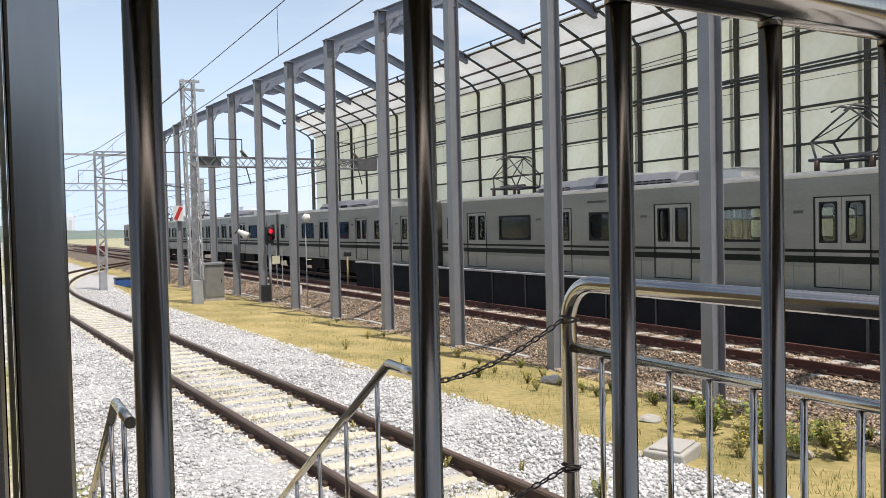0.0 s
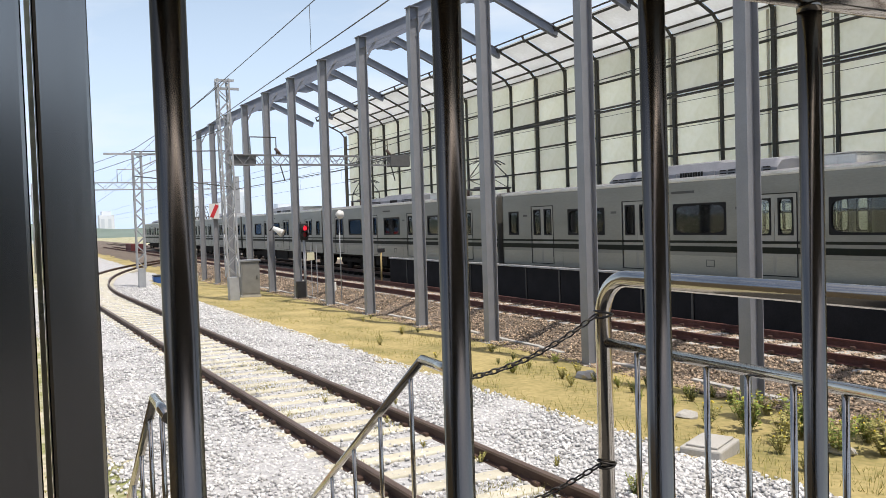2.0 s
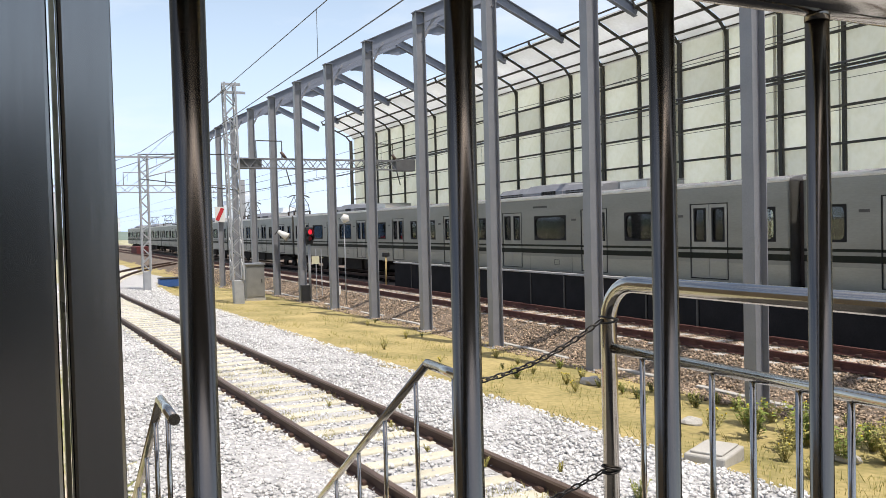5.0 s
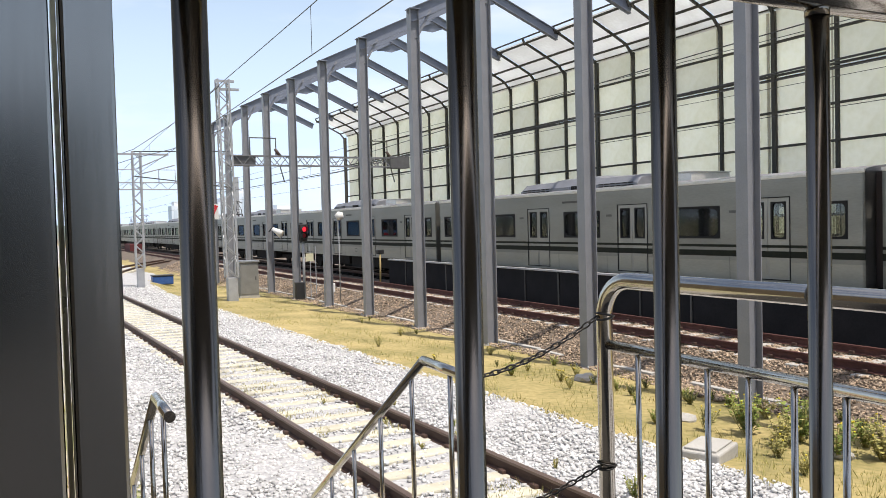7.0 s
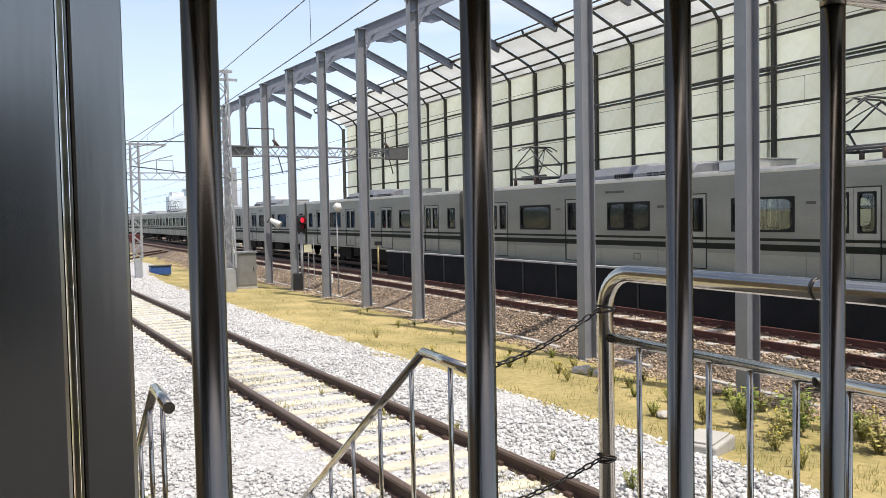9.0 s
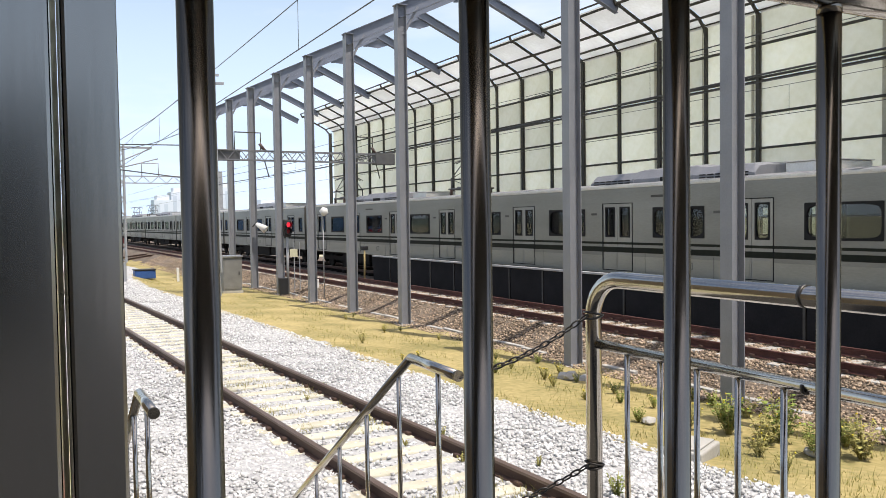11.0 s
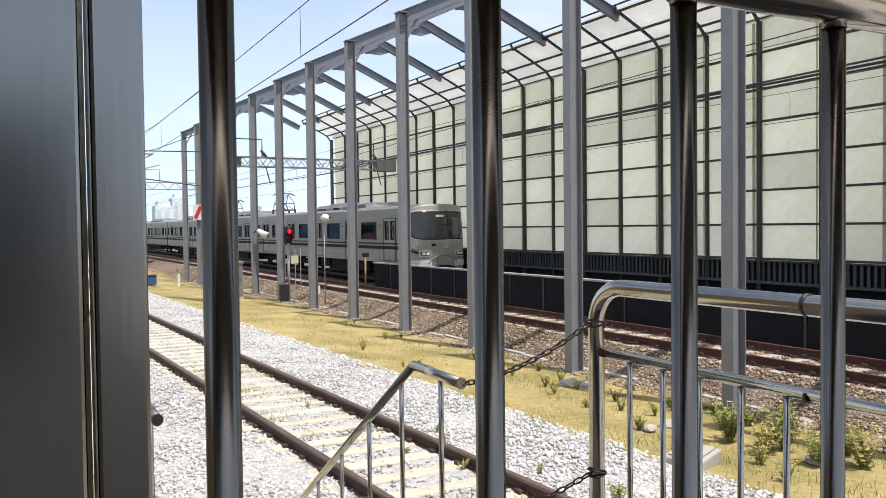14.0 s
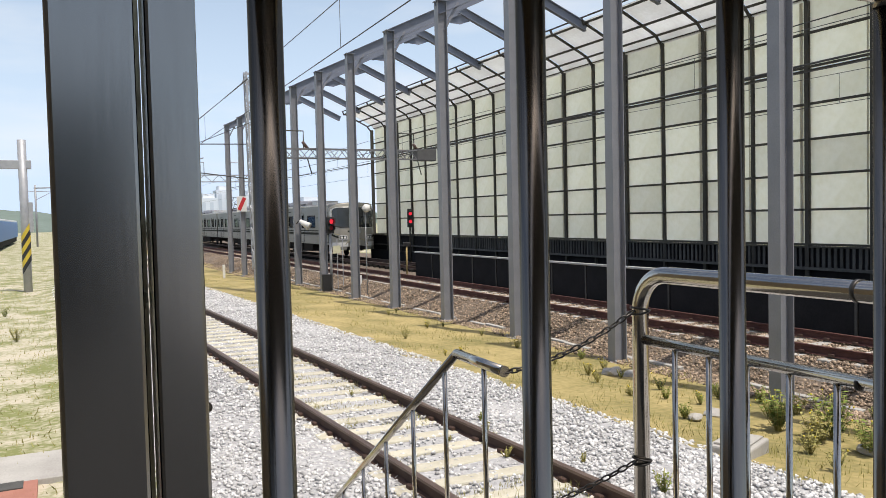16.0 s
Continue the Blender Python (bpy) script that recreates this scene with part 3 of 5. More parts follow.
sheet_0, sheet_1, sheet_2 = roof_sheet(RIB[1] + Vector((0.1, 0, 0.03)), rp0), roof_sheet(rp0, rp1), roof_sheet(rp1, rp2)
for i, y in enumerate(posts):
    is_main = i == len(posts) - 1 or (len(posts) - i) % 2 == 0
    ob = part("post", main_post if is_main else thin_post, None, barrier)
    ob.matrix_basis = pose(WALL_X, y, -0.25)
    if i + 1 < len(posts):
        ob = part("post_shadow_strip", strip_main if is_main else strip_thin, None, barrier)
        ob.matrix_basis = pose(WALL_X + 0.012, y + (0.26 if is_main else 0.17), 0)
    ob = part("roof_rib", rib_main, None, barrier)
    ob.matrix_basis = pose(WALL_X, y, 0)
    if i + 1 < len(posts):
        ym = y + 1.075
        for r in range(7):
            ob = part("panel", panel_mesh, None, barrier)
            ob.matrix_basis = pose(WALL_X + 0.04, ym, SILL_Z + ROW_H * (r + 0.5))
        for r in range(8):
            ob = part("cross_rail", rail_bar_2 if r == 5 else rail_bar, None, barrier)
            ob.matrix_basis = pose(WALL_X - 0.03, ym, SILL_Z + ROW_H * r)
        for sh in (sheet_0, sheet_1, sheet_2):
            ob = part("roof_panel", sh, None, barrier)
            ob.matrix_basis = pose(WALL_X, ym, 0)
for p, r in ((RIB[2], 0.045), (RIB[3], 0.05), (RIB[4], 0.05), (RIB[4] + Vector((-0.12, 0, 0.2)), 0.035)):
    part("purlin", tube([(WALL_X + p.x, posts[0], p.z - 0.02), (WALL_X + p.x, posts[-1], p.z - 0.02)], r, 8), BARRIER_FRAME, barrier)
for i, y in enumerate(posts):
    bm = add_beam(bmesh.new(), (WALL_X + RIB[4].x, y, RIB[4].z - 0.1), (WALL_X + RIB[4].x - 0.14, y, RIB[4].z + 0.2), 0.07, 0.07)
    part("purlin_clamp", bm, BARRIER_FRAME, barrier)

# slatted skirt under the panels and the dark ground wall behind the far track
skirt = tagged(empty("slatted_skirt", "dark weathered slatted skirt below the milky panels", "fence"), kind="structure")
part("backing", box(WALL_X + 0.05, WALL_X + 0.12, posts[0], posts[-1], -0.25, SILL_Z - 0.05), DARK_WALL, skirt)
part("sill_rail", box(WALL_X - 0.09, WALL_X + 0.05, posts[0], posts[-1], SILL_Z - 0.10, SILL_Z - 0.045), BARRIER_FRAME, skirt)
part("lower_rail", box(WALL_X - 0.16, WALL_X + 0.05, posts[0], posts[-1], 0.84, 0.92), SLAT, skirt)
slat_mesh = mesh_of("slat", box(-0.02, 0.02, -0.045, 0.045, 0.92, SILL_Z - 0.1), SLAT)
y = posts[0] + 0.15
while y < 42:
    part("slat", slat_mesh, None, skirt).matrix_basis = pose(WALL_X - 0.02, y, 0)
    y += 0.205
part("plinth", box(WALL_X - 0.3, WALL_X + 0.05, posts[0], posts[-1], -0.25, 0.5), DARK_WALL, skirt)

# low dark wall between the middle and the far track
low = tagged(empty("low_wall", "low black sound-absorbing wall with a pale metal coping", "wall"), kind="structure")
LOW_X, LOW_END = 16.0, 35.8
y, i = LOW_END, 0
lp = mesh_of("wall_panel", box(-0.05, 0.05, -0.97, 0.97, -0.35, 1.0, 0.01), DARK_WALL)
lr = mesh_of("wall_rib", box(-0.075, -0.045, -0.03, 0.03, -0.35, 0.98), SLAT)
lc = mesh_of("coping", box(-0.10, 0.10, -0.998, 0.998, 1.004, 1.07, 0.012), COPING)
while y > -8:
    part("wall_panel", lp, None, low).matrix_basis = pose(LOW_X, y - 1, 0)
    part("wall_rib", lr, None, low).matrix_basis = pose(LOW_X, y - 2 + 0.03, 0)
    part("coping", lc, None, low, "pale metal coping").matrix_basis = pose(LOW_X, y - 1, 0)
    y -= 2.0


# ---------------------------------------------------------------- the train
L_HALF, W_HALF, RAIL_Z, TRAIN_X = 10.2, 1.55, 0.1, 18.25
PITCH, BAY, END_WIN = 20.8, 5.03, 9.42
DOORS = (-7.545, -2.515, 2.515, 7.545)
Z0, Z_WIN0, Z_WIN1, Z_D0, Z_D1, Z_TOP = 0.92, 2.04, 2.93, 1.02, 3.06, 3.54


def side_openings(y_front):
    o = [(d - 0.66, d + 0.66, Z_D0, Z_D1) for d in DOORS]
    o += [(c - 0.98, c + 0.98, Z_WIN0, Z_WIN1) for c in (-BAY, 0.0, BAY)]
    o += [(END_WIN - 0.35, END_WIN + 0.35, Z_WIN0, Z_WIN1)]
    if y_front < -9.5:
        o += [(-END_WIN - 0.35, -END_WIN + 0.35, Z_WIN0, Z_WIN1)]
    return o


def side_wall(sign, y_front):
    """A stainless side with its openings left out, built cell by cell."""
    o = side_openings(y_front)
    cuts_y = sorted({y_front, L_HALF, *[v for q in o for v in q[:2]]})
    cuts_z = sorted({Z0, 1.46, Z_TOP, *[v for q in o for v in q[2:]]})
    bm = bmesh.new()
    for ya, yb in zip(cuts_y, cuts_y[1:]):
        for za, zb in zip(cuts_z, cuts_z[1:]):
            cy, cz = (ya + yb) / 2, (za + zb) / 2
            if any(q[0] < cy < q[1] and q[2] < cz < q[3] for q in o):
                continue
            x0, x1 = sorted((sign * W_HALF, sign * (W_HALF - 0.07)))
            add_box(bm, x0, x1, ya, yb, za, zb, 1 if cz < 1.46 else 0)
    bmesh.ops.remove_doubles(bm, verts=bm.verts, dist=0.0005)
    return bm


def stripe_bm(sign, y_front):
    bm = bmesh.new()
    x0, x1 = sorted((sign * (W_HALF + 0.001), sign * (W_HALF + 0.007)))
    add_box(bm, x0, x1, y_front, L_HALF, 1.815, 1.885)
    add_box(bm, x0, x1, y_front, L_HALF, 1.57, 1.73)
    return bm


def ring(sign, ya, yb, za, zb, w, t0, t1, mi=0, bm=None):
    bm = bm or bmesh.new()
    x0, x1 = sorted((sign * (W_HALF + t0), sign * (W_HALF + t1)))
    add_box(bm, x0, x1, ya, yb, za, za + w, mi)
    add_box(bm, x0, x1, ya, yb, zb - w, zb, mi)
    add_box(bm, x0, x1, ya, ya + w, za + w, zb - w, mi)
    add_box(bm, x0, x1, yb - w, yb, za + w, zb - w, mi)
    bmesh.ops.remove_doubles(bm, verts=bm.verts, dist=0.0004)
    return bm


def pane_bm(sign, ya, yb, za, zb, at=-0.03):
    x0, x1 = sorted((sign * (W_HALF + at), sign * (W_HALF + at - 0.008)))
    return box(x0, x1, ya, yb, za, zb)


def roof_bm(y0, y1):
    bm = bmesh.new()
    prof = [(-W_HALF, Z_TOP), (-W_HALF - 0.01, Z_TOP + 0.06), (-1.38, Z_TOP + 0.12), (-0.9, Z_TOP + 0.18), (-0.3, Z_TOP + 0.22), (0.3, Z_TOP + 0.22), (0.9, Z_TOP + 0.18), (1.38, Z_TOP + 0.12), (W_HALF + 0.01, Z_TOP + 0.06), (W_HALF, Z_TOP)]
    rings = [[bm.verts.new((x, y, z)) for x, z in prof] for y in (y0, y1)]
    for k in range(9):
        f = bm.faces.new((rings[0][k], rings[0][k + 1], rings[1][k + 1], rings[1][k]))
        f.material_index = 1 if k in (0, 8) else 0
    bm.faces.new(rings[0][::-1])
    bm.faces.new(rings[1])
    add_box(bm, -W_HALF - 0.03, -W_HALF + 0.02, y0, y1, Z_TOP + 0.03, Z_TOP + 0.09, 1)
    add_box(bm, W_HALF - 0.02, W_HALF + 0.03, y0, y1, Z_TOP + 0.03, Z_TOP + 0.09, 1)
    return bm


def aircon_bm(y0, y1):
    """A long rooftop cooler: sloping shoulders, slotted ends and a dark fan grille."""
    bm = bmesh.new()
    prof = [(-1.05, 3.65), (-1.05, 3.81), (-0.86, 4.07), (-0.5, 4.13), (0.5, 4.13), (0.86, 4.07), (1.05, 3.81), (1.05, 3.65)]
    stations = ((y0, 0.72), (y0 + 0.12, 0.86), (y0 + 1.9, 0.90), (y0 + 2.1, 1.0), (y1 - 2.2, 1.0), (y1 - 2.0, 0.88), (y1 - 0.15, 0.82), (y1, 0.66))
    rings = [[bm.verts.new((x * (0.9 + 0.1 * k), y, 3.65 + (z - 3.65) * k)) for x, z in prof] for y, k in stations]
    for a, b in zip(rings, rings[1:]):
        for k in range(7):
            bm.faces.new((a[k], a[k + 1], b[k + 1], b[k]))
    bm.faces.new(rings[0][::-1])
    bm.faces.new(rings[-1])
    for a, b in ((y0 + 0.2, y0 + 1.8), (y1 - 1.9, y1 - 0.3)):
        y = a
        while y < b:
            for z in (3.7, 3.78):
                add_box(bm, -1.062, -1.03, y, y + 0.22, z, z + 0.035, 1)
            y += 0.29
    for i in range(9):
        add_box(bm, -1.07, -1.04, y0 + 2.5 + i * 0.1, y0 + 2.565 + i * 0.1, 3.68, 3.83, 1)
    for y in (y0 + 2.05, (y0 + y1) / 2 + 0.2, y1 - 2.1):
        add_box(bm, -1.075, 1.075, y, y + 0.04, 3.66, 3.82, 0)
    return bm


def roof_box_bm():
    """A low pale junction box with a lid on the roof."""
    bm = box(-0.8, 0.8, -4.25, -2.95, 3.67, 3.97, 0.03)
    add_box(bm, -0.83, 0.83, -4.28, -2.92, 3.972, 4., 0, 0.008)
    return add_box(bm, -0.806, -0.8, -3.75, -3.45, 3.73, 3.91, 0)


def build_pantograph(car, y):
    """A raised diamond current collector on four insulators."""
    def made(key, path, r, seg=6):
        return cached(("panto", key, y), lambda: mesh_of(key[0], tube(path, r, seg), WIRE))

    frame_bm = cached(("panto_base", y), lambda: mesh_of("pantograph", tube([(-0.6, y - 0.9, 4.01), (0.6, y - 0.9, 4.01), (0.6, y + 0.9, 4.01), (-0.6, y + 0.9, 4.01), (-0.6, y - 0.9, 4.01)], 0.04, 6), WIRE))
    p = part("pantograph", frame_bm, None, car, "raised black diamond pantograph")
    for sx in (-1, 1):
        for sy in (-1, 1):
            ins = cached(("panto_ins", sx, sy, y), lambda: mesh_of("insulator", tube([(sx * 0.6, y + sy * 0.7, 3.73), (sx * 0.6, y + sy * 0.7, 3.99)], 0.07, 6), INSULATOR))
            part("insulator", ins, None, p)
            part("lower_arm", made(("lower_arm", sx, sy), [(sx * 0.55, y + sy * 0.75, 4.03), (sx * 0.45, y + sy * 0.95, 4.48)], 0.03), None, p)
            part("upper_arm", made(("upper_arm", sx, sy), [(sx * 0.45, y + sy * 0.95, 4.48), (sx * 0.35, y, 5.18)], 0.025), None, p)
            part("horn", made(("horn", sx, sy), [(sx * 0.5, y + sy * 0.16, 5.225), (sx * 0.82, y + sy * 0.16, 5.08)], 0.024), None, p)
    for sy in (-1, 1):
        part("cross_tube", made(("cross_tube", sy), [(-0.45, y + sy * 0.95, 4.48), (0.45, y + sy * 0.95, 4.48)], 0.025), None, p)
        part("diagonal", made(("diagonal", sy), [(-0.45, y + sy * 0.95, 4.48), (0.35, y, 5.18)], 0.016, 5), None, p)
        part("diagonal", made(("diagonal_low", sy), [(0.55, y + sy * 0.75, 4.03), (-0.45, y + sy * 0.95, 4.48)], 0.016, 5), None, p)
        part("collector_strip", made(("collector_strip", sy), [(-0.5, y + sy * 0.16, 5.225), (0.5, y + sy * 0.16, 5.225)], 0.028), None, p)
    part("spring", made(("spring",), [(-0.2, y - 0.8, 4.07), (-0.2, y + 0.8, 4.07)], 0.06, 8), None, p)


def shared(cache={}):
    return cache


def cached(key, maker):
    c = shared()
    if key not in c:
        c[key] = maker()
    return c[key]


def build_car(kind, label):
    """A metro car in its own space: rails at z 0, near side at -x. kind: plain, panto or cab."""
    yf = -9.05 if kind == "cab" else -L_HALF
    car = empty("metro_car", label, "train car", "cars of the passing train")
    for s in (-1, 1):
        part("side_wall", cached(("side", s, yf), lambda: mesh_of("side_wall", side_wall(s, yf), [TRAIN_SIDE, TRAIN_LOW])), None, car)
        part("stripe", cached(("stripe", s, yf), lambda: mesh_of("stripe", stripe_bm(s, yf), STRIPE)), None, car, "two dark green-black belt stripes")
        for d in DOORS:
            key = ("door", s)
            dm = cached(key, lambda: mesh_of("door", door_bm(s), [DOOR_MAT, RUBBER]))
            door = part("door", dm, None, car, "stainless sliding double door")
            for sd in (-1, 1):
                part("leaf", cached(("leaf", s, sd), lambda: mesh_of("leaf", leaf_bm(s, sd), [DOOR_MAT, RUBBER, TRAIN_LOW])), None, door)
            door.matrix_basis = pose(0, d, 0)
            for c in (-0.325, 0.325):
                pm = cached(("door_pane", s, c), lambda: mesh_of("pane", pane_bm(s, c - 0.205, c + 0.205, 2.05, 2.95), SIDE_GLASS))
                pane = part("pane", pm, None, door)
                pane.visible_shadow = False
        wins = [(-BAY, 0.98), (0.0, 0.98), (BAY, 0.98), (END_WIN, 0.35)] + ([] if kind == "cab" else [(-END_WIN, 0.35)])
        for c, h in wins:
            wm = cached(("win", s, h), lambda: mesh_of("window", window_bm(s, h), RUBBER))
            w = part("window", wm, None, car, "rounded dark-framed window")
            w.matrix_basis = pose(0, c, 0)
            pane = part("pane", cached(("pane", s, h), lambda: mesh_of("pane", pane_bm(s, -h + 0.03, h - 0.03, Z_WIN0 + 0.03, Z_WIN1 - 0.03), SIDE_GLASS)), None, w)
            pane.visible_shadow = False
    part("roof", cached(("roof", yf), lambda: mesh_of("roof", roof_bm(yf, L_HALF), [TRAIN_ROOF, GUTTER])), None, car)
    part("floor", cached(("floor", yf), lambda: mesh_of("floor", box(-1.5, 1.5, yf, L_HALF, 0.92, 1.04), SEAT_IN)), None, car)
    part("bench", cached("bench", lambda: mesh_of("bench", benches(), SEAT_IN)), None, car)
    part("underframe", cached("under", lambda: mesh_of("underframe", under_bm(), UNDER)), None, car, "black equipment boxes under the floor")
    for yb in (-6.9, 6.9):
        b = part("bogie", cached("bogie", lambda: mesh_of("bogie", bogie_bm(), UNDER)), None, car)
        b.matrix_basis = pose(0, yb, 0)
        for sx in (-1, 1):
            for w in (-1.05, 1.05):
                part("wheel", cached(("wheel", sx, w), lambda: mesh_of("wheel", tube([(sx * 0.70, w, 0.43), (sx * 0.83, w, 0.43)], 0.43, 18), UNDER)), None, b)
    for ye in ((L_HALF,) if kind == "cab" else (-L_HALF, L_HALF)):
        s = 1 if ye > 0 else -1
        e = part("end_wall", cached(("end", s), lambda: mesh_of("end_wall", end_bm(s), TRAIN_SIDE)), None, car)
        part("gangway", cached(("gang", s), lambda: mesh_of("gangway", box(-1.2, 1.2, min(s * 10.22, s * 10.395), max(s * 10.22, s * 10.395), 0.95, 3.55), BELLOWS)), None, car, "dark ribbed gangway bellows")
    part("aircon", cached("ac", lambda: mesh_of("aircon", aircon_bm(-2.2, 4.4), [AIRCON, RUBBER])), None, car, "long grey rooftop cooler with slotted ends")
    part("roof_box", cached("roof_box", lambda: mesh_of("roof_box", roof_box_bm(), GUTTER)), None, car, "low pale box on the roof")
    if kind == "panto":
        for yy in (-7.0, 7.0):
            build_pantograph(car, yy)
    for d in DOORS:
        part("vent_label", cached(("plate", d), lambda: mesh_of("plate", box(-W_HALF - 0.005, -W_HALF, d + 0.95, d + 1.22, 2.72, 2.79), SLAT)), None, car, "small grey plate beside the door")
    part("number_plate", cached("side_no", lambda: mesh_of("plate", box(-W_HALF - 0.005, -W_HALF, 0.15, 1.05, 3.22, 3.29), SLAT)), None, car, "grey writing strip under the gutter")
    part("hatch", cached("hatch", lambda: mesh_of("hatch", ring(-1, -0.55, -0.25, 1.16, 1.36, 0.02, 0.0, 0.006), SLAT)), None, car, "small square hatch low in the side")
    for yj in (-BAY - 1.3, -1.3, 1.3, BAY + 1.3):
        part("panel_joint", cached(("joint", yj), lambda: mesh_of("joint", box(-W_HALF - 0.003, -W_HALF, yj - 0.006, yj + 0.006, 0.93, 1.56), SLAT)), None, car)
    if kind == "cab":
        build_cab(car)
    return car


def door_bm(s):
    return ring(s, -0.685, 0.685, Z_D0 - 0.02, Z_D1 + 0.03, 0.024, -0.02, 0.012, 1)


def leaf_bm(s, sd):
    bm = bmesh.new()
    for a, b in ((0.005, 0.655) if sd > 0 else (-0.655, -0.005),):
        m = (a + b) / 2
        x0, x1 = sorted((s * (W_HALF - 0.01), s * (W_HALF - 0.05)))
        add_box(bm, x0, x1, a, b, Z_D0, 2.03)
        add_box(bm, x0, x1, a, b, 2.97, Z_D1)
        add_box(bm, x0, x1, a, m - 0.225, 2.03, 2.97)
        add_box(bm, x0, x1, m + 0.225, b, 2.03, 2.97)
        gasket(bm, s, m, 2.5, 0.225, 0.47, 0.04, -0.05, 0.002, 1)
        add_box(bm, *sorted((s * (W_HALF - 0.055), s * (W_HALF - 0.042))), m - 0.19, m + 0.19, 2.62, 2.66, 1)
        add_box(bm, *sorted((s * (W_HALF - 0.004), s * (W_HALF - 0.010))), m - 0.27, m + 0.27, 1.06, 1.5, 2)
    bmesh.ops.remove_doubles(bm, verts=bm.verts, dist=0.0004)
    return bm


def gasket(bm, s, cy, cz, a, b, w, t0, t1, mi=0, p=5.5, n=40):
    """A frame with square outside and rounded inside round an opening of half sizes a and b."""
    rows = []
    for aa, bb, pp in ((a, b, 60.0), (a - w, b - w, p)):
        loop = []
        for k in range(n):
            t = 2 * math.pi * (k + 0.5) / n
            c, q = math.cos(t), math.sin(t)
            loop.append((cy + aa * math.copysign(abs(c) ** (2 / pp), c), cz + bb * math.copysign(abs(q) ** (2 / pp), q)))
        rows.append(loop)
    vs = [[bm.verts.new((s * (W_HALF + x), y, z)) for y, z in rows[r]] for x, r in ((t0, 0), (t1, 0), (t1, 1), (t0, 1))]
    for u in range(4):
        va, vb = vs[u], vs[(u + 1) % 4]
        for k in range(n):
            f = bm.faces.new((va[k], va[(k + 1) % n], vb[(k + 1) % n], vb[k]))
            f.material_index = mi
    bmesh.ops.recalc_face_normals(bm, faces=bm.faces)
    return bm


def window_bm(s, h):
    zc, zh = (Z_WIN0 + Z_WIN1) / 2, (Z_WIN1 - Z_WIN0) / 2
    bm = gasket(bmesh.new(), s, 0, zc, h, zh, 0.06, -0.06, 0.008)
    x0, x1 = sorted((s * (W_HALF - 0.055), s * (W_HALF - 0.042)))
    add_box(bm, x0, x1, -h + 0.04, h - 0.04, Z_WIN1 - 0.34, Z_WIN1 - 0.30)
    if h > 0.5:
        for c in (-0.34, 0.34) if s > 0 else (0.0,):
            add_box(bm, x0, x1, c - 0.05, c + 0.05, Z_WIN0 + 0.04, Z_WIN1 - 0.04)
    return bm


def benches():
    bm = bmesh.new()
    for c in (-BAY, 0.0, BAY):
        for s in (-1, 1):
            x0, x1 = sorted((s * 1.46, s * 0.98))
            add_box(bm, x0, x1, c - 1.7, c + 1.7, 1.05, 1.5)
            x0, x1 = sorted((s * 1.46, s * 1.36))
            add_box(bm, x0, x1, c - 1.7, c + 1.7, 1.5, 1.98)
    return bm


def under_bm():
    bm = bmesh.new()
    for a, b, z in ((-4.6, -2.4, 0.36), (-2.0, 0.8, 0.3), (1.2, 2.6, 0.42), (3.0, 4.7, 0.34)):
        add_box(bm, -1.35, 1.35, a, b, z, 0.9)
    add_box(bm, -1.2, 1.2, -9.3, 9.9, 0.8, 0.92)
    return bm


def bogie_bm():
    """Two side frames joined by a bolster."""
    bm = bmesh.new()
    for s in (-1, 1):
        add_box(bm, s * 1.0 - 0.08, s * 1.0 + 0.08, -1.6, 1.6, 0.42, 0.66)
    return add_box(bm, -0.94, 0.94, -0.3, 0.3, 0.44, 0.70)


def end_bm(s):
    bm = bmesh.new()
    y0, y1 = sorted((s * L_HALF, s * (L_HALF - 0.06)))
    for a, b in ((-W_HALF, -0.6), (0.6, W_HALF)):
        add_box(bm, a, b, y0, y1, 0.92, 3.58)
    add_box(bm, -0.6, 0.6, y0, y1, 3.0, 3.6)
    return bm


def cab_y(x, z):
    """The front's depth: a blunt bow across, leaning back above the sill."""
    bow = max(0.0, 1 - abs(x / 1.552) ** 5)
    lean = 0.16 * max(0.0, z - 1.9) + 0.10 * max(0.0, z - 3.1) ** 2 + 0.05 * max(0.0, 1.0 - z)
    return -9.05 - 1.0 * bow ** 0.6 - 0.18 * (1 - (x / 1.55) ** 2) + lean * bow ** 0.3


def top_line(x):
    return 3.74 - 0.14 * (x / W_HALF) ** 2 - 0.22 * abs(x / W_HALF) ** 8


def thicken(bm, t=0.02):
    r = bmesh.ops.extrude_face_region(bm, geom=list(bm.faces))
    bmesh.ops.translate(bm, vec=(0, t, 0), verts=[v for v in r["geom"] if isinstance(v, bmesh.types.BMVert)])
    bmesh.ops.recalc_face_normals(bm, faces=bm.faces)
    return bm


def lofted(rows, off):
    """A skin over rows of (x, z) laid on the front."""
    bm = bmesh.new()
    vs = [[bm.verts.new((x, cab_y(x, z) - off, z)) for x, z in r] for r in rows]
    for a, b in zip(vs, vs[1:]):
        for k in range(len(a) - 1):
            bm.faces.new((a[k], a[k + 1], b[k + 1], b[k]))
    return thicken(bm)


def front_patch(x0, x1, z0, z1, nx, nz, off, top=None):
    rows = []
    for j in range(nz + 1):
        f = j / nz
        rows.append([(x, z0 + ((top(x) if top else z1) - z0) * f) for x in [x0 + (x1 - x0) * i / nx for i in range(nx + 1)]])
    return lofted(rows, off)


def squircle(r, k, n, cx, cz, a, b, p=7.0):
    t = 2 * math.pi * k / n
    c, s = math.cos(t), math.sin(t)
    return (cx + r * a * math.copysign(abs(c) ** (2 / p), c), cz + r * b * math.copysign(abs(s) ** (2 / p), s))


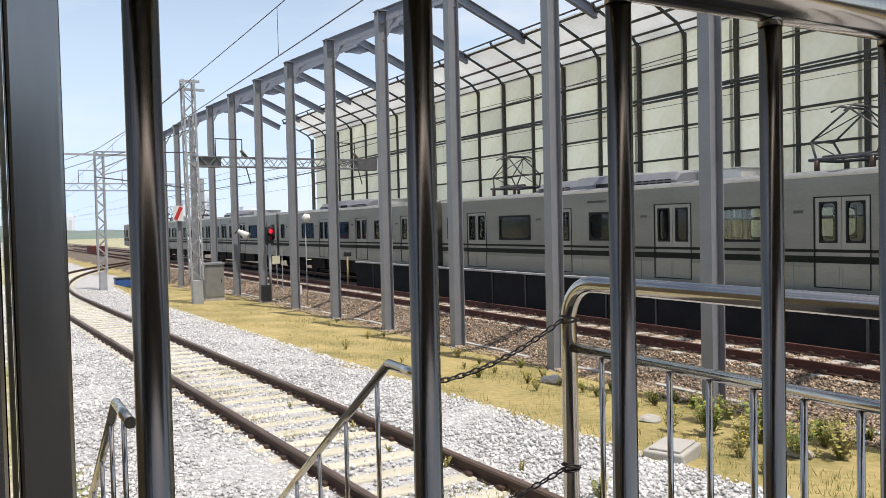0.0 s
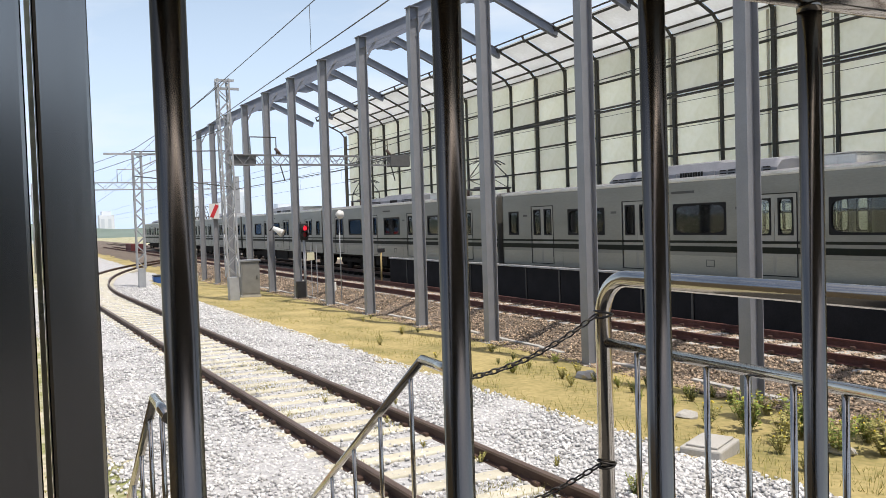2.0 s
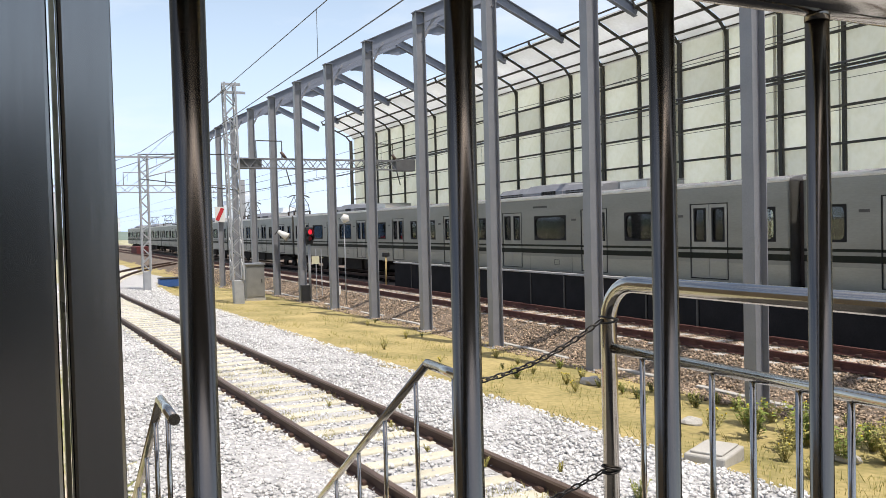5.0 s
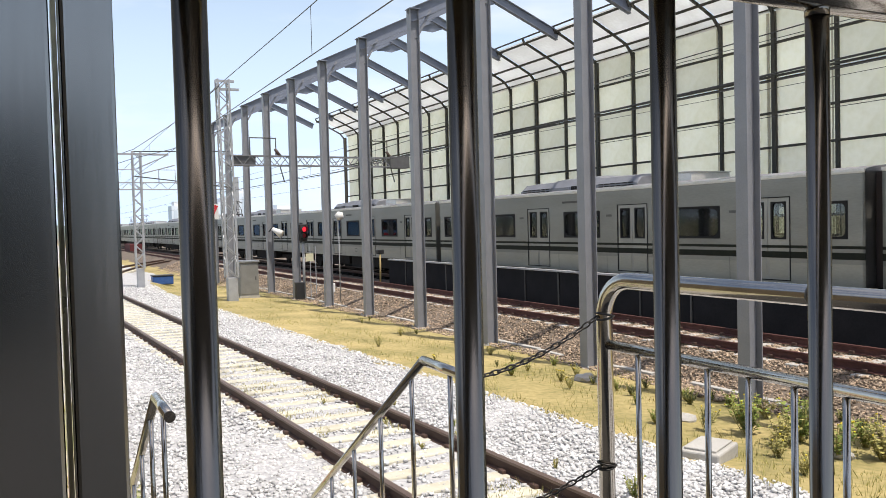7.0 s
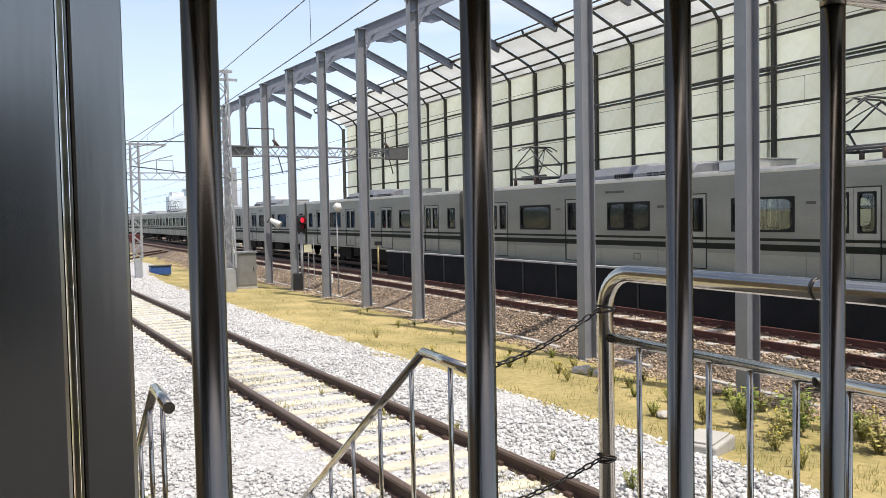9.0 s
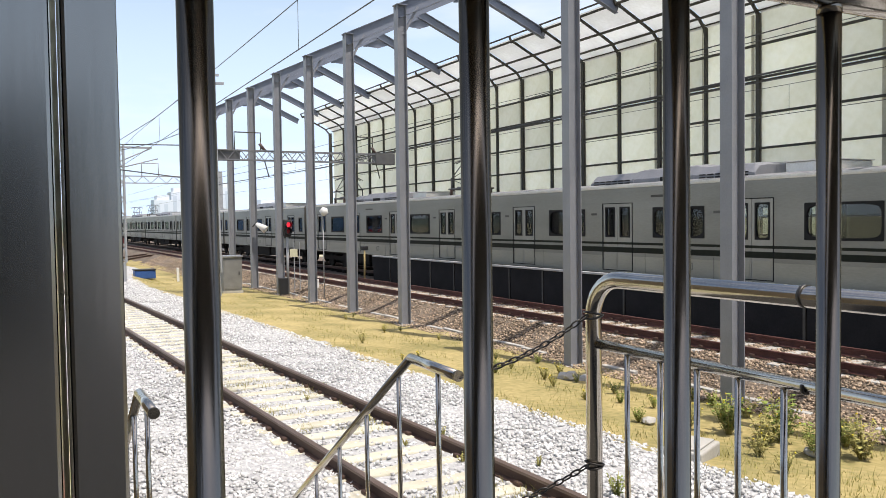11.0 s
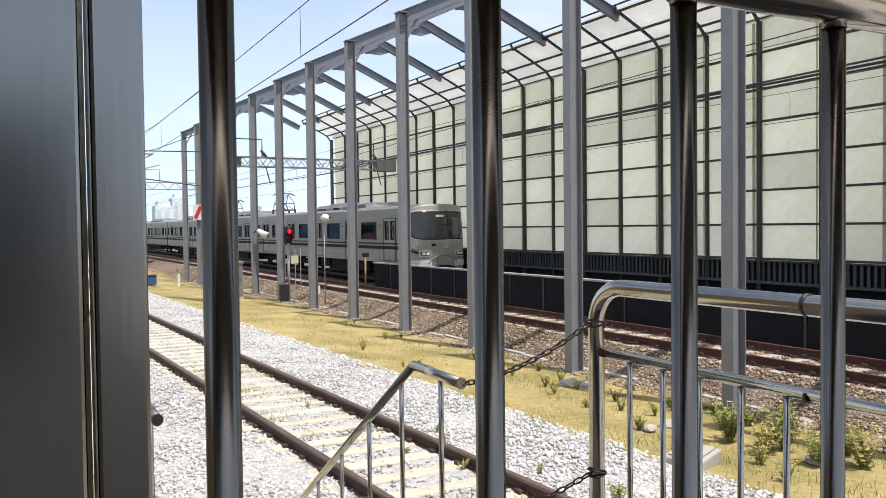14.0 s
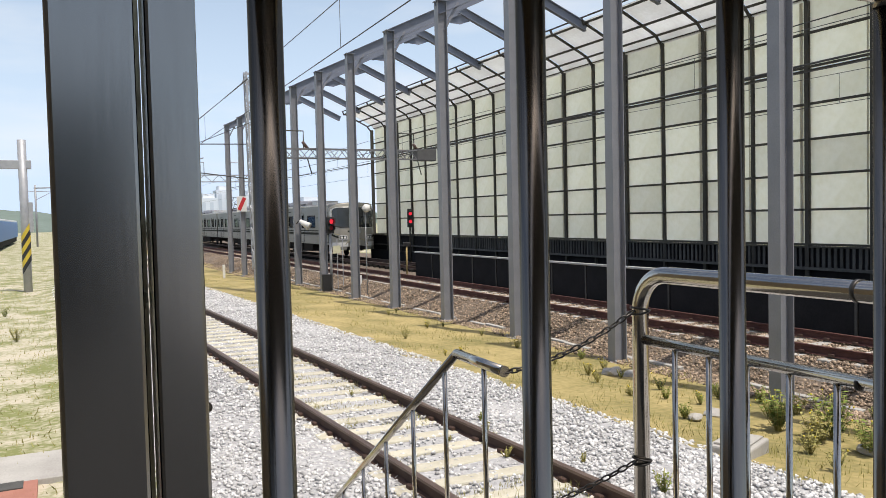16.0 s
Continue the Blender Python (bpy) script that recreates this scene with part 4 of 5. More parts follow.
def squircle_patch(cx, cz, a, b, off, r0=0.0, r1=1.0, rings=8, n=96):
    return lofted([[squircle(max(0.002, r0 + (r1 - r0) * j / rings), k, n, cx, cz, a, b) for k in range(n + 1)] for j in range(rings + 1)], off)


def band(path, w, off):
    """A strip of width w along points (x, z) on the front."""
    rows = [[], []]
    for i, (x, z) in enumerate(path):
        xa, za = path[max(0, i - 1)]
        xb, zb = path[min(len(path) - 1, i + 1)]
        d = math.hypot(xb - xa, zb - za) or 1
        nx, nz = -(zb - za) / d, (xb - xa) / d
        rows[0].append((x - nx * w / 2, z - nz * w / 2))
        rows[1].append((x + nx * w / 2, z + nz * w / 2))
    return lofted(rows, off)


def build_cab(car):
    front = part("cab_front", front_patch(-1.55, 1.55, 0.55, 3.7, 60, 40, 0, top_line), CREAM, car, "blunt silver-grey cab front", smooth=True)
    part("roof_cap", nose_cap(), TRAIN_SIDE, front, smooth=True)
    part("windscreen_frame", squircle_patch(0.0, 2.73, 1.525, 0.72, 0.014, 0.945, 1.0, 2), GUTTER, front, "bright metal windscreen surround", smooth=True)
    part("windscreen", squircle_patch(0.0, 2.73, 1.455, 0.685, 0.02, 0.0, 1.0, 10), BLACK_GLASS, front, "dark wraparound windscreen", smooth=True)
    part("centre_pillar", front_patch(0.30, 0.35, 2.08, 3.46, 2, 20, 0.034), BLACK_PAINT, front)
    part("cab_door_window", front_patch(0.55, 0.95, 2.3, 3.1, 6, 6, 0.034), SEAT_IN, front, "pale inner door behind the glass")
    part("destination_blind", front_patch(-0.30, 0.12, 3.12, 3.22, 6, 3, 0.034), WHITE_PAINT, front, "pale destination display")
    for s in (-1, 1):
        part("headlight_frame", squircle_patch(s * 0.92, 1.40, 0.27, 0.155, 0.03, 0, 1, 4, 40), GUTTER, front)
        part("headlight", squircle_patch(s * 0.92, 1.40, 0.22, 0.105, 0.05, 0, 1, 4, 40), BLACK_GLASS, front, "rectangular headlight pair")
        for dx in (-0.1, 0.1):
            part("headlight_lamp", squircle_patch(s * 0.92 + dx, 1.40, 0.075, 0.07, 0.064, 0, 1, 3, 24), WHITE_PAINT, front)
        low_path = [(s * (1.545 - 0.42 * i / 20), 1.64 - 0.22 * math.sin(math.pi / 2 * i / 20)) for i in range(21)]
        high_path = [(s * (1.545 - 0.40 * i / 20), 1.85 - 0.26 * math.sin(math.pi / 2 * i / 20)) for i in range(21)]
        part("belt_curve", band(low_path, 0.10, 0.016), STRIPE, front, "dark curved belt line", smooth=True)
        part("belt_curve", band(high_path, 0.06, 0.016), BRASS, front, "gold curved belt line", smooth=True)
        part("bumper", front_patch(min(s * 0.62, s * 1.5), max(s * 0.62, s * 1.5), 0.8, 1.08, 12, 4, 0.03), WHITE_PAINT, front, "white lower bumper panel")
    arc_path = [(-0.78 + 1.56 * i / 40, 0.92 + 0.42 * math.sin(math.pi * i / 40) ** 0.7) for i in range(41)]
    part("skirt_curve", band(arc_path, 0.05, 0.036), BRASS, front, "curved gold trim over the coupler", smooth=True)
    part("coupler_recess", lofted([[(-0.7 + 1.4 * i / 30, 0.56 + f * (0.16 + 0.14 * math.sin(math.pi * i / 30) ** 0.7)) for i in range(31)] for f in (0, 0.25, 0.5, 0.75, 1.0)], 0.03), UNDER, front)
    part("emblem", front_patch(-0.05, 0.28, 1.66, 1.9, 8, 6, 0.016), COPING, front, "pale plate below the windscreen")
    part("emblem", front_patch(-0.62, -0.42, 1.74, 1.86, 4, 4, 0.016), STRIPE, front)
    part("coupler", tube([(0, -10.0, 0.7), (0, -10.5, 0.7)], 0.12, 10), UNDER, front)
    part("wiper", tube([(-0.5, cab_y(-0.5, 2.1) - 0.05, 2.1), (-0.2, cab_y(-0.2, 2.75) - 0.05, 2.75)], 0.012, 5), BLACK_PAINT, front)
    part("cab_bulkhead", box(-1.46, 1.46, -8.55, -8.5, 1.04, 3.34), SEAT_IN, car)
    part("cab_door", ring(-1, -8.95, -8.28, 1.05, 3.1, 0.03, -0.02, 0.012), RUBBER, car, "narrow crew door outline")


def nose_cap():
    """The roof skin from the last roof section to the top of the front."""
    bm = bmesh.new()
    n = 30
    xs = [-1.55 + 3.1 * i / n for i in range(n + 1)]
    rows = []
    for f in (0, 0.34, 0.67, 1.0):
        rows.append([bm.verts.new((x, -9.04 + (cab_y(x, top_line(x)) + 9.04) * f, (Z_TOP + 0.22 - 0.10 * (x / 1.55) ** 2 - 0.1 * abs(x / 1.55) ** 8) * (1 - f) + top_line(x) * f)) for x in xs])
    for a, b in zip(rows, rows[1:]):
        for k in range(n):
            bm.faces.new((a[k], a[k + 1], b[k + 1], b[k]))
    r = bmesh.ops.extrude_face_region(bm, geom=list(bm.faces))
    bmesh.ops.translate(bm, vec=(0, 0, -0.02), verts=[v for v in r["geom"] if isinstance(v, bmesh.types.BMVert)])
    bmesh.ops.recalc_face_normals(bm, faces=bm.faces)
    return bm


BLACK_GLASS = mat("black_glass", (0.02, 0.023, 0.023), (0.045, 0.048, 0.046), rough=0.16, scale=1, bump=0, rough_var=0.03, spec=0.7)
TRAIN = []
for i in range(10):
    kind = "cab" if i == 0 else ("panto" if i in (1, 5, 8) else "plain")
    text = {"cab": "rear metro car with a bowed silver cab and dark windscreen", "panto": "stainless metro car with black raised pantographs on its roof", "plain": "stainless metro car with dark belt stripes and roof coolers"}[kind]
    TRAIN.append(build_car(kind, text))
# seconds and the place of the rear cab along the track
TRAIN_KEYS = ((0.0, -94.96), (1.5, -81.0), (3.0, -66.92), (4.0, -57.53), (5.2, -46.26), (6.5, -34.14), (8.0, -20.26), (9.0, -11.09), (10.2, -0.17), (11.5, 11.52), (12.5, 20.43), (13.5, 29.29), (14.5, 38.09), (15.2, 44.23), (16.0, 51.24))


# ---------------------------------------------------------------- platform end, fence, stairs
platform = tagged(empty("platform", "grey concrete station platform under the camera", "platform"), kind="structure")
part("slab", box(-3.2, 2.0, -30, 2.55, 1.0, 1.2, 0.01), PLATFORM_MAT, platform)
part("base", box(-3.0, 1.9, -30, 2.45, -0.4, 0.996), CONCRETE, platform)
# unseen additions: a sheet that shades the fence, walls for its steel to reflect
screens = tagged(empty("unseen_screens", "unseen sheet and walls added to shade the fence and fill its reflections", "roof"), kind="structure")
part("shade_sheet", box(-6.8, 3.4, -1.9, -0.13, 5.6, 5.75), SHADE_SCREEN, screens)
part("shade_sheet_edge", box(-6.8, 3.4, -0.126, -0.07, 5.5, 5.75), SHADE_SCREEN, screens)
part("side_wall", box(-7.1, -6.85, -12, 14, -0.4, 7.5), TAN_WALL, screens)
part("reflection_wall", box(-7.1, 1.3, -12.4, -12.2, -0.4, 4.7), SHADE_SCREEN, screens)
for sx in (-3.0, -1.4):
    part("sheet_post", box(sx - 0.1, sx + 0.1, -1.3, -1.1, 1.2, 5.6, 0.01), SHADE_SCREEN, screens)

FENCE_Y = 0.533
fence = empty("steel_fence", "brushed stainless steel fence across the platform end", "fence")
for k in range(0, 8):
    x = 0.0934 + 0.1987 * k
    part("baluster", tube([(x, FENCE_Y - 0.0033 * k, 1.22), (x, FENCE_Y - 0.0033 * k, 2.948)], 0.0112, 32), BAR, fence)
    part("weld_collar", tube([(x, FENCE_Y - 0.0033 * k, 2.933), (x, FENCE_Y - 0.0033 * k, 2.945)], 0.0117, 24), BAR, fence)
part("top_rail", tube([(0.05, FENCE_Y + 0.0008, 2.9645), (1.7, FENCE_Y - 0.0266, 2.9645)], 0.0265, 32), PIPE, fence, "polished round top rail")
part("bottom_rail", tube([(-0.02, FENCE_Y, 1.3), (1.7, FENCE_Y - 0.0266, 1.3)], 0.016, 16), PIPE, fence)
part("square_post", box(0.0150, 0.0425, 0.485, 0.515, 1.2, 3.1, 0.0022), STEEL, fence, "narrow square stainless end post")
gpost = empty("gate_post", "wide square brushed stainless gate post", "post")
part("tube_wall", box(-0.0345, 0.0100, 0.487, 0.532, 1.2, 3.1, 0.0025), STEEL, gpost)
part("hinge_strip", box(0.0121, 0.0149, 0.516, 0.530, 1.2, 3.1), BRASS, gpost, "worn brown edge strip beside the slit")


# barrier beside the stair head, with a bent pipe top
GX0 = 1.8
guard = empty("guard_rail", "polished steel pipe guard rail with a rounded corner", "railing")
R = 0.13
corner = arc((GX0, 2.21 - R, 2.53 - R), R, 0, 90, 8, (0, 1, 0), (0, 0, 1))
part("top_pipe", tube([(GX0, 2.21, 1.2)] + corner + [(GX0, -0.6, 2.525)], 0.0285, 18), PIPE, guard, "bent top pipe and post")
part("middle_pipe", tube([(GX0, 2.19, 2.30), (GX0, -0.6, 2.285)], 0.0175, 14), PIPE, guard)
part("bottom_pipe", tube([(GX0, 2.19, 1.32), (GX0, -0.6, 1.32)], 0.0175, 12), PIPE, guard)
bal = mesh_of("baluster", tube([(0, 0, 1.32), (0, 0, 2.29)], 0.0095, 10), PIPE)
y = 2.04
while y > -0.6:
    part("baluster", bal, None, guard).matrix_basis = pose(GX0, y, 0)
    y -= 0.152
for yy in (1.36, 0.4):
    part("clamp", tube([(GX0 - 0.001, yy, 2.53), (GX0, yy + 0.012, 2.53)], 0.031, 14), CHAIN, guard, "dark wire tie round the pipe")
    part("clamp", tube([(GX0, yy, 2.292), (GX0, yy + 0.01, 2.292)], 0.0195, 12), CHAIN, guard)


def handrail(x, y_end, y_corner, z_top, label, drop=0.68):
    """A stair handrail: short level grip, then down along the flight, with balusters."""
    h = empty("stair_handrail", label, "railing", "stair handrails")
    n = Vector((x, y_corner, z_top))
    low_end = Vector((x, y_corner + 2.4, z_top - 2.4 * drop))
    part("level_pipe", tube([(x, y_end, z_top - 0.01), n], 0.019, 16), PIPE, h)
    part("end_cap", tube([(x, y_end - 0.012, z_top - 0.01), (x, y_end, z_top - 0.01)], 0.0205, 14), BAR, h)
    part("sloping_pipe", tube([n, low_end], 0.0175, 16), PIPE, h)
    part("lower_pipe", tube([n + Vector((0, 0, -0.72)), low_end + Vector((0, 0, -0.72))], 0.014, 12), PIPE, h)
    yy = y_end + 0.14
    while yy < y_corner + 2.3:
        top = z_top - 0.01 if yy < y_corner else z_top - (yy - y_corner) * drop
        part("baluster", tube([(x, yy, top - 0.76), (x, yy, top)], 0.0098, 10), PIPE, h)
        yy += 0.33
    return h


handrail(1.37, 2.43, 2.79, 2.205, "polished steel stair handrail with slim balusters")
handrail(0.43, 2.90, 3.22, 2.10, "polished steel stair handrail with a capped grip end")
stairs = empty("stairs", "plain concrete steps down to the track level", "stairs")
for i in range(8):
    part("step", box(0.35, 1.45, 2.56 + 0.29 * i, 2.85 + 0.29 * i, -0.4, 1.2 - 0.18 * (i + 1), 0.008), CONCRETE, stairs)


def chain(a, b, sag, n, label):
    """A hanging chain of separate links between two points."""
    c = empty("chain", label, "chain", "safety chains")
    a, b = Vector(a), Vector(b)
    link = bmesh.new()
    ringpts = [Vector((0.020 * math.cos(t), 0.009 * math.sin(t), 0)) for t in np.linspace(0, 2 * math.pi, 13)]
    add_tube(link, ringpts, 0.0032, 6, cap=False)
    lm = mesh_of("link", link, CHAIN)
    for i in range(n):
        f = (i + 0.5) / n
        p = a.lerp(b, f) - Vector((0, 0, sag * 4 * f * (1 - f)))
        d = (b - a) / n - Vector((0, 0, sag * 4 * (1 - 2 * f) / n))
        m = d.to_track_quat("X", "Z").to_matrix().to_4x4()
        part("link", lm, None, c).matrix_basis = Matrix.Translation(p) @ m @ pose(0, 0, 0, 90 * (i % 2) + 20, 0, 0)
    return c


chain((1.37, 2.43, 2.19), (GX0 - 0.03, 2.21, 2.40), 0.035, 17, "dark steel chain hung between handrail and guard rail")
chain((1.37, 2.6, 1.60), (GX0 - 0.03, 2.21, 1.87), 0.03, 19, "dark steel chain hung low across the gap")
knots = empty("chain_knot", "dark chain wound round the guard rail post", "chain")
for z in (2.40, 1.87):
    for i in range(2):
        part("loop", tube(arc((GX0, 2.21, z - 0.006 + 0.011 * i), 0.031 + 0.002 * i, 0, 350, 12, (1, 0, 0.2 * (-1) ** i), (0, 1, 0)), 0.0036, 6), CHAIN, knots)


# ---------------------------------------------------------------- line-side things
def lattice_mast(x, y, h, w, label, lean=0.0):
    m = empty("lattice_mast", label, "mast", "lattice masts", pose(x, y, ground_z(x, y), 0, lean, 0))
    part("foot", box(-w / 2 + 0.02, w / 2 - 0.02, -w / 2 + 0.02, w / 2 - 0.02, -0.1, 1.0, 0.02), GALV, m, "plated mast foot")
    for sx in (-1, 1):
        for sy in (-1, 1):
            part("leg", box(sx * w / 2 - 0.035, sx * w / 2 + 0.035, sy * w / 2 - 0.035, sy * w / 2 + 0.035, 1.0, h), GALV, m)
    n = int((h - 1) / (w * 1.0))
    st = (h - 1.0) / n
    for side in range(4):
        bm = bmesh.new()
        for i in range(n):
            z0, z1 = 1.0 + i * st, 1.0 + (i + 1) * st
            a, b = (-w / 2, w / 2) if i % 2 else (w / 2, -w / 2)
            p, q = {0: ((a, -w / 2), (b, -w / 2)), 1: ((a, w / 2), (b, w / 2)), 2: ((-w / 2, a), (-w / 2, b)), 3: ((w / 2, a), (w / 2, b))}[side]
            add_beam(bm, (*p, z0), (*q, z1), 0.036, 0.036)
        tagged(part("lacing", bm, GALV, m), kind="stuff")
    return m


MX, MY = 8.0, 34.5
mast = lattice_mast(MX, MY, 9.45, 0.46, "grey lattice catenary mast beside the dry grass", -0.9)
part("cap_arm", box(-0.35, 0.7, -0.05, 0.05, 9.0, 9.1), GALV, mast)
part("cap_arm", box(-0.3, 0.5, -0.05, 0.05, 9.35, 9.45), GALV, mast)

truss = empty("gantry_truss", "grey lattice truss carrying the overhead wires", "gantry")
bm = bmesh.new()
for z in (5.47, 5.88):
    for dy in (-0.18, 0.18):
        part("chord", box(MX, 16.2, MY + dy - 0.025, MY + dy + 0.025, z - 0.025, z + 0.025), TRUSS_GREY, truss)
part("bracket_box", box(MX + 0.2, MX + 1.15, MY - 0.14, MY + 0.14, 5.43, 5.90, 0.01), TRUSS_DARK, truss, "grey box end of the truss")
for i in range(23):
    x0, x1 = MX + 0.25 + i * 0.345, MX + 0.25 + (i + 1) * 0.345
    add_beam(bm, (x0, MY - 0.18, 5.47 if i % 2 else 5.88), (x1, MY - 0.18, 5.88 if i % 2 else 5.47), 0.03, 0.03)
    add_beam(bm, (x0, MY + 0.18, 5.88 if i % 2 else 5.47), (x1, MY + 0.18, 5.47 if i % 2 else 5.88), 0.03, 0.03)
tagged(part("lacing", bm, TRUSS_GREY, truss), kind="stuff")
part("end_box", box(15.5, 16.5, MY - 0.25, MY + 0.25, 5.40, 5.95, 0.02), TRUSS_DARK, truss)
for x in (9.55, 14.9):
    part("wire_frame", tube([(x - 0.6, MY, 5.88), (x - 0.6, MY, 6.67), (x + 0.55, MY, 6.67), (x + 0.55, MY, 5.9)], 0.03, 6), BARRIER_FRAME, truss, "black insulator frame over the truss")
    part("insulator", tube([(x + 0.5, MY, 6.2), (x + 0.75, MY, 5.88)], 0.07, 8), INSULATOR, truss)
    part("drop_arm", tube([(x + 0.7, MY, 5.5), (x + 0.9, MY, 4.75)], 0.025, 6), BARRIER_FRAME, truss)

mast_2 = lattice_mast(5.5, 44.1, 7.1, 0.4, "grey lattice catenary mast further down the line")
part("cross_arm", box(-1.6, 1.6, -0.05, 0.05, 6.9, 7.0), GALV, mast_2)
part("stay", tube([(0, 0, 6.2), (1.5, 0, 6.9)], 0.03, 6), GALV, mast_2)
part("stay", tube([(0.1, 0, 5.9), (1.9, 0, 6.4)], 0.03, 6), GALV, mast_2)

far_gantry = empty("far_gantry", "distant overhead wire gantry spanning the tracks", "gantry")
for x in (2.2, 20.5):
    part("leg", box(x - 0.2, x + 0.2, 84.8, 85.2, -0.3, 8.2), GALV_FAR, far_gantry)
bm = bmesh.new()
for z in (6.9, 7.6):
    add_box(bm, 2.2, 20.5, 84.9, 85.1, z - 0.05, z + 0.05)
for i in range(24):
    x0 = 2.3 + i * 0.75
    add_beam(bm, (x0, 85, 6.9 if i % 2 else 7.6), (x0 + 0.75, 85, 7.6 if i % 2 else 6.9), 0.06, 0.06)
part("beam", bm, GALV_FAR, far_gantry)
for x in (5.5, 9.5, 13.5, 17.5):
    part("hanger", tube([(x - 0.8, 85, 7.6), (x - 0.8, 85, 8.9), (x + 0.8, 85, 8.9), (x + 0.8, 85, 7.6)], 0.05, 6), GALV_FAR, far_gantry)
for gx, gy, gh in ((1.0, 70.0, 7.0), (3.2, 110.0, 8.5), (7.4, 125.0, 8.5), (-2.0, 130.0, 9.0)):
    fm = empty("line_mast", "thin distant overhead line mast", "mast", "distant masts", pose(gx, gy, -0.3))
    part("pole", tube([(0, 0, 0), (0, 0, gh)], 0.14, 8), GALV_FAR, fm)
    part("arm", tube([(-2.2, 0, gh - 1.0), (2.4, 0, gh - 0.9)], 0.05, 6), GALV_FAR, fm)
    part("arm", tube([(0, 0, gh - 2.2), (2.0, 0, gh - 1.1)], 0.04, 6), GALV_FAR, fm)

cab = empty("equipment_cabinet", "grey steel equipment cabinet beside the mast", "cabinet", "", pose(9.08, 36.2, ground_z(9.08, 36.2)))
part("body", box(-0.42, 0.42, -0.4, 0.4, 0.1, 1.60, 0.015), CABINET_GREY, cab)
part("roof", box(-0.47, 0.47, -0.46, 0.46, 1.60, 1.68, 0.02), GALV, cab)
part("plinth", box(-0.45, 0.45, -0.43, 0.43, -0.05, 0.1), CONCRETE, cab)
part("door", box(-0.36, 0.36, -0.414, -0.402, 0.18, 1.52, 0.004), CABINET_GREY, cab)
part("handle", box(0.26, 0.30, -0.434, -0.415, 0.8, 0.96), BLACK_PAINT, cab)

sig = empty("railway_signal", "railway signal showing red on a white-banded post", "signal", "", pose(11.05, 34.0, -0.44))
part("post", tube([(0, 0, 0), (0, 0, 2.75)], 0.06, 10), GALV, sig)
part("head", box(-0.17, 0.17, -0.1, 0.1, 2.55, 3.3, 0.04), BLACK_PAINT, sig)
part("red_lens", tube([(0, -0.101, 3.08), (0, -0.135, 3.08)], 0.115, 14), RED_LAMP, sig, "lit red lens")
part("red_lens", tube([(0, -0.101, 2.8), (0, -0.125, 2.8)], 0.10, 14), RED_PAINT, sig)
# hoods added to keep the lens's red out of the train windows
for z in (3.08, 2.8):
    part("hood", add_tube(bmesh.new(), [(0, -0.1, z), (0, -0.36, z)], 0.135, 16, cap=False), BLACK_PAINT, sig)
part("number_plate", box(0.1, 0.45, -0.02, 0.0, 1.65, 2.0), CREAM_PLATE, sig)
part("relay_box", box(-0.45, -0.05, -0.2, 0.2, 0.0, 0.75, 0.02), BLACK_PAINT, sig)
part("ladder", add_beam(add_beam(bmesh.new(), (0.3, 0, 0), (0.3, 0, 2.3), 0.03, 0.03), (0.55, 0, 0), (0.55, 0, 2.3), 0.03, 0.03), GALV, sig)
sig2 = empty("railway_signal", "second red signal far behind against the barrier", "signal", "", pose(20.65, 47.0, -0.2))
part("post", tube([(0, 0, 0), (0, 0, 3.2)], 0.06, 8), BARRIER_FRAME, sig2)
part("head", box(-0.16, 0.16, -0.1, 0.1, 2.3, 3.5, 0.04), BLACK_PAINT, sig2)
for z in (2.68, 3.18):
    part("red_lens", tube([(0, -0.101, z), (0, -0.13, z)], 0.11, 12), RED_LAMP, sig2)

plate = empty("warning_sign", "white board with a red slash on a column", "sign", "", pose(10.66, 50.3, 3.35))
part("bracket", box(-0.2, 0.2, 0.0, 0.1, 0.4, 0.5), GALV, plate)
part("board", box(-0.3, 0.3, -0.02, 0.0, 0, 0.95), WHITE_PAINT, plate)
part("slash", add_beam(bmesh.new(), (-0.17, -0.03, 0.1), (0.18, -0.03, 0.86), 0.02, 0.22), RED_PAINT, plate)
lamp = empty("yard_lamp", "white yard floodlight on a steel column", "lamp", "", pose(COL_X - 0.1, col_y(7) - 0.2, 2.35))
part("bracket", tube([(0, 0, 0.2), (0.2, -0.1, 0.45)], 0.03, 8), BLACK_PAINT, lamp)
part("head", tube([(0.15, -0.1, 0.35), (0.55, -0.35, 0.05)], [0.08, 0.2], 14), WHITE_PAINT, lamp)
horn = empty("wall_lamp", "round white lamp bowl beside the track", "lamp", "", pose(COL_X + 0.6, col_y(5) + 0.3, 3.0))
part("bowl", tube([(0, 0, 0), (0.02, -0.06, 0.12), (0.05, -0.1, 0.3)], [0.05, 0.2, 0.1], 14), WHITE_PAINT, horn)
part("stem", tube([(0, 0, -3.5), (0, 0, 0)], 0.02, 6), GALV, horn)

for px_, py_, h in ((9.0, 48.0, 0.8), (12.0, 32.9, 0.4)):
    mk = empty("track_marker", "small white marker post in the ballast", "marker", "track markers", pose(px_, py_, ground_z(px_, py_)))
    part("post", box(-0.07, 0.07, -0.05, 0.05, -0.05, h, 0.015), WHITE_PAINT, mk)

stake = empty("signal_stake", "weathered yellow stake with a small black head", "post", "", pose(15.1, 34.9, ground_z(15.1, 34.9)))
part("shaft", tube([(0, 0, -0.1), (0.02, 0, 1.45)], 0.045, 8), STAKE, stake)
part("head", box(-0.16, 0.2, -0.07, 0.07, 1.42, 1.62, 0.03), BLACK_PAINT, stake)

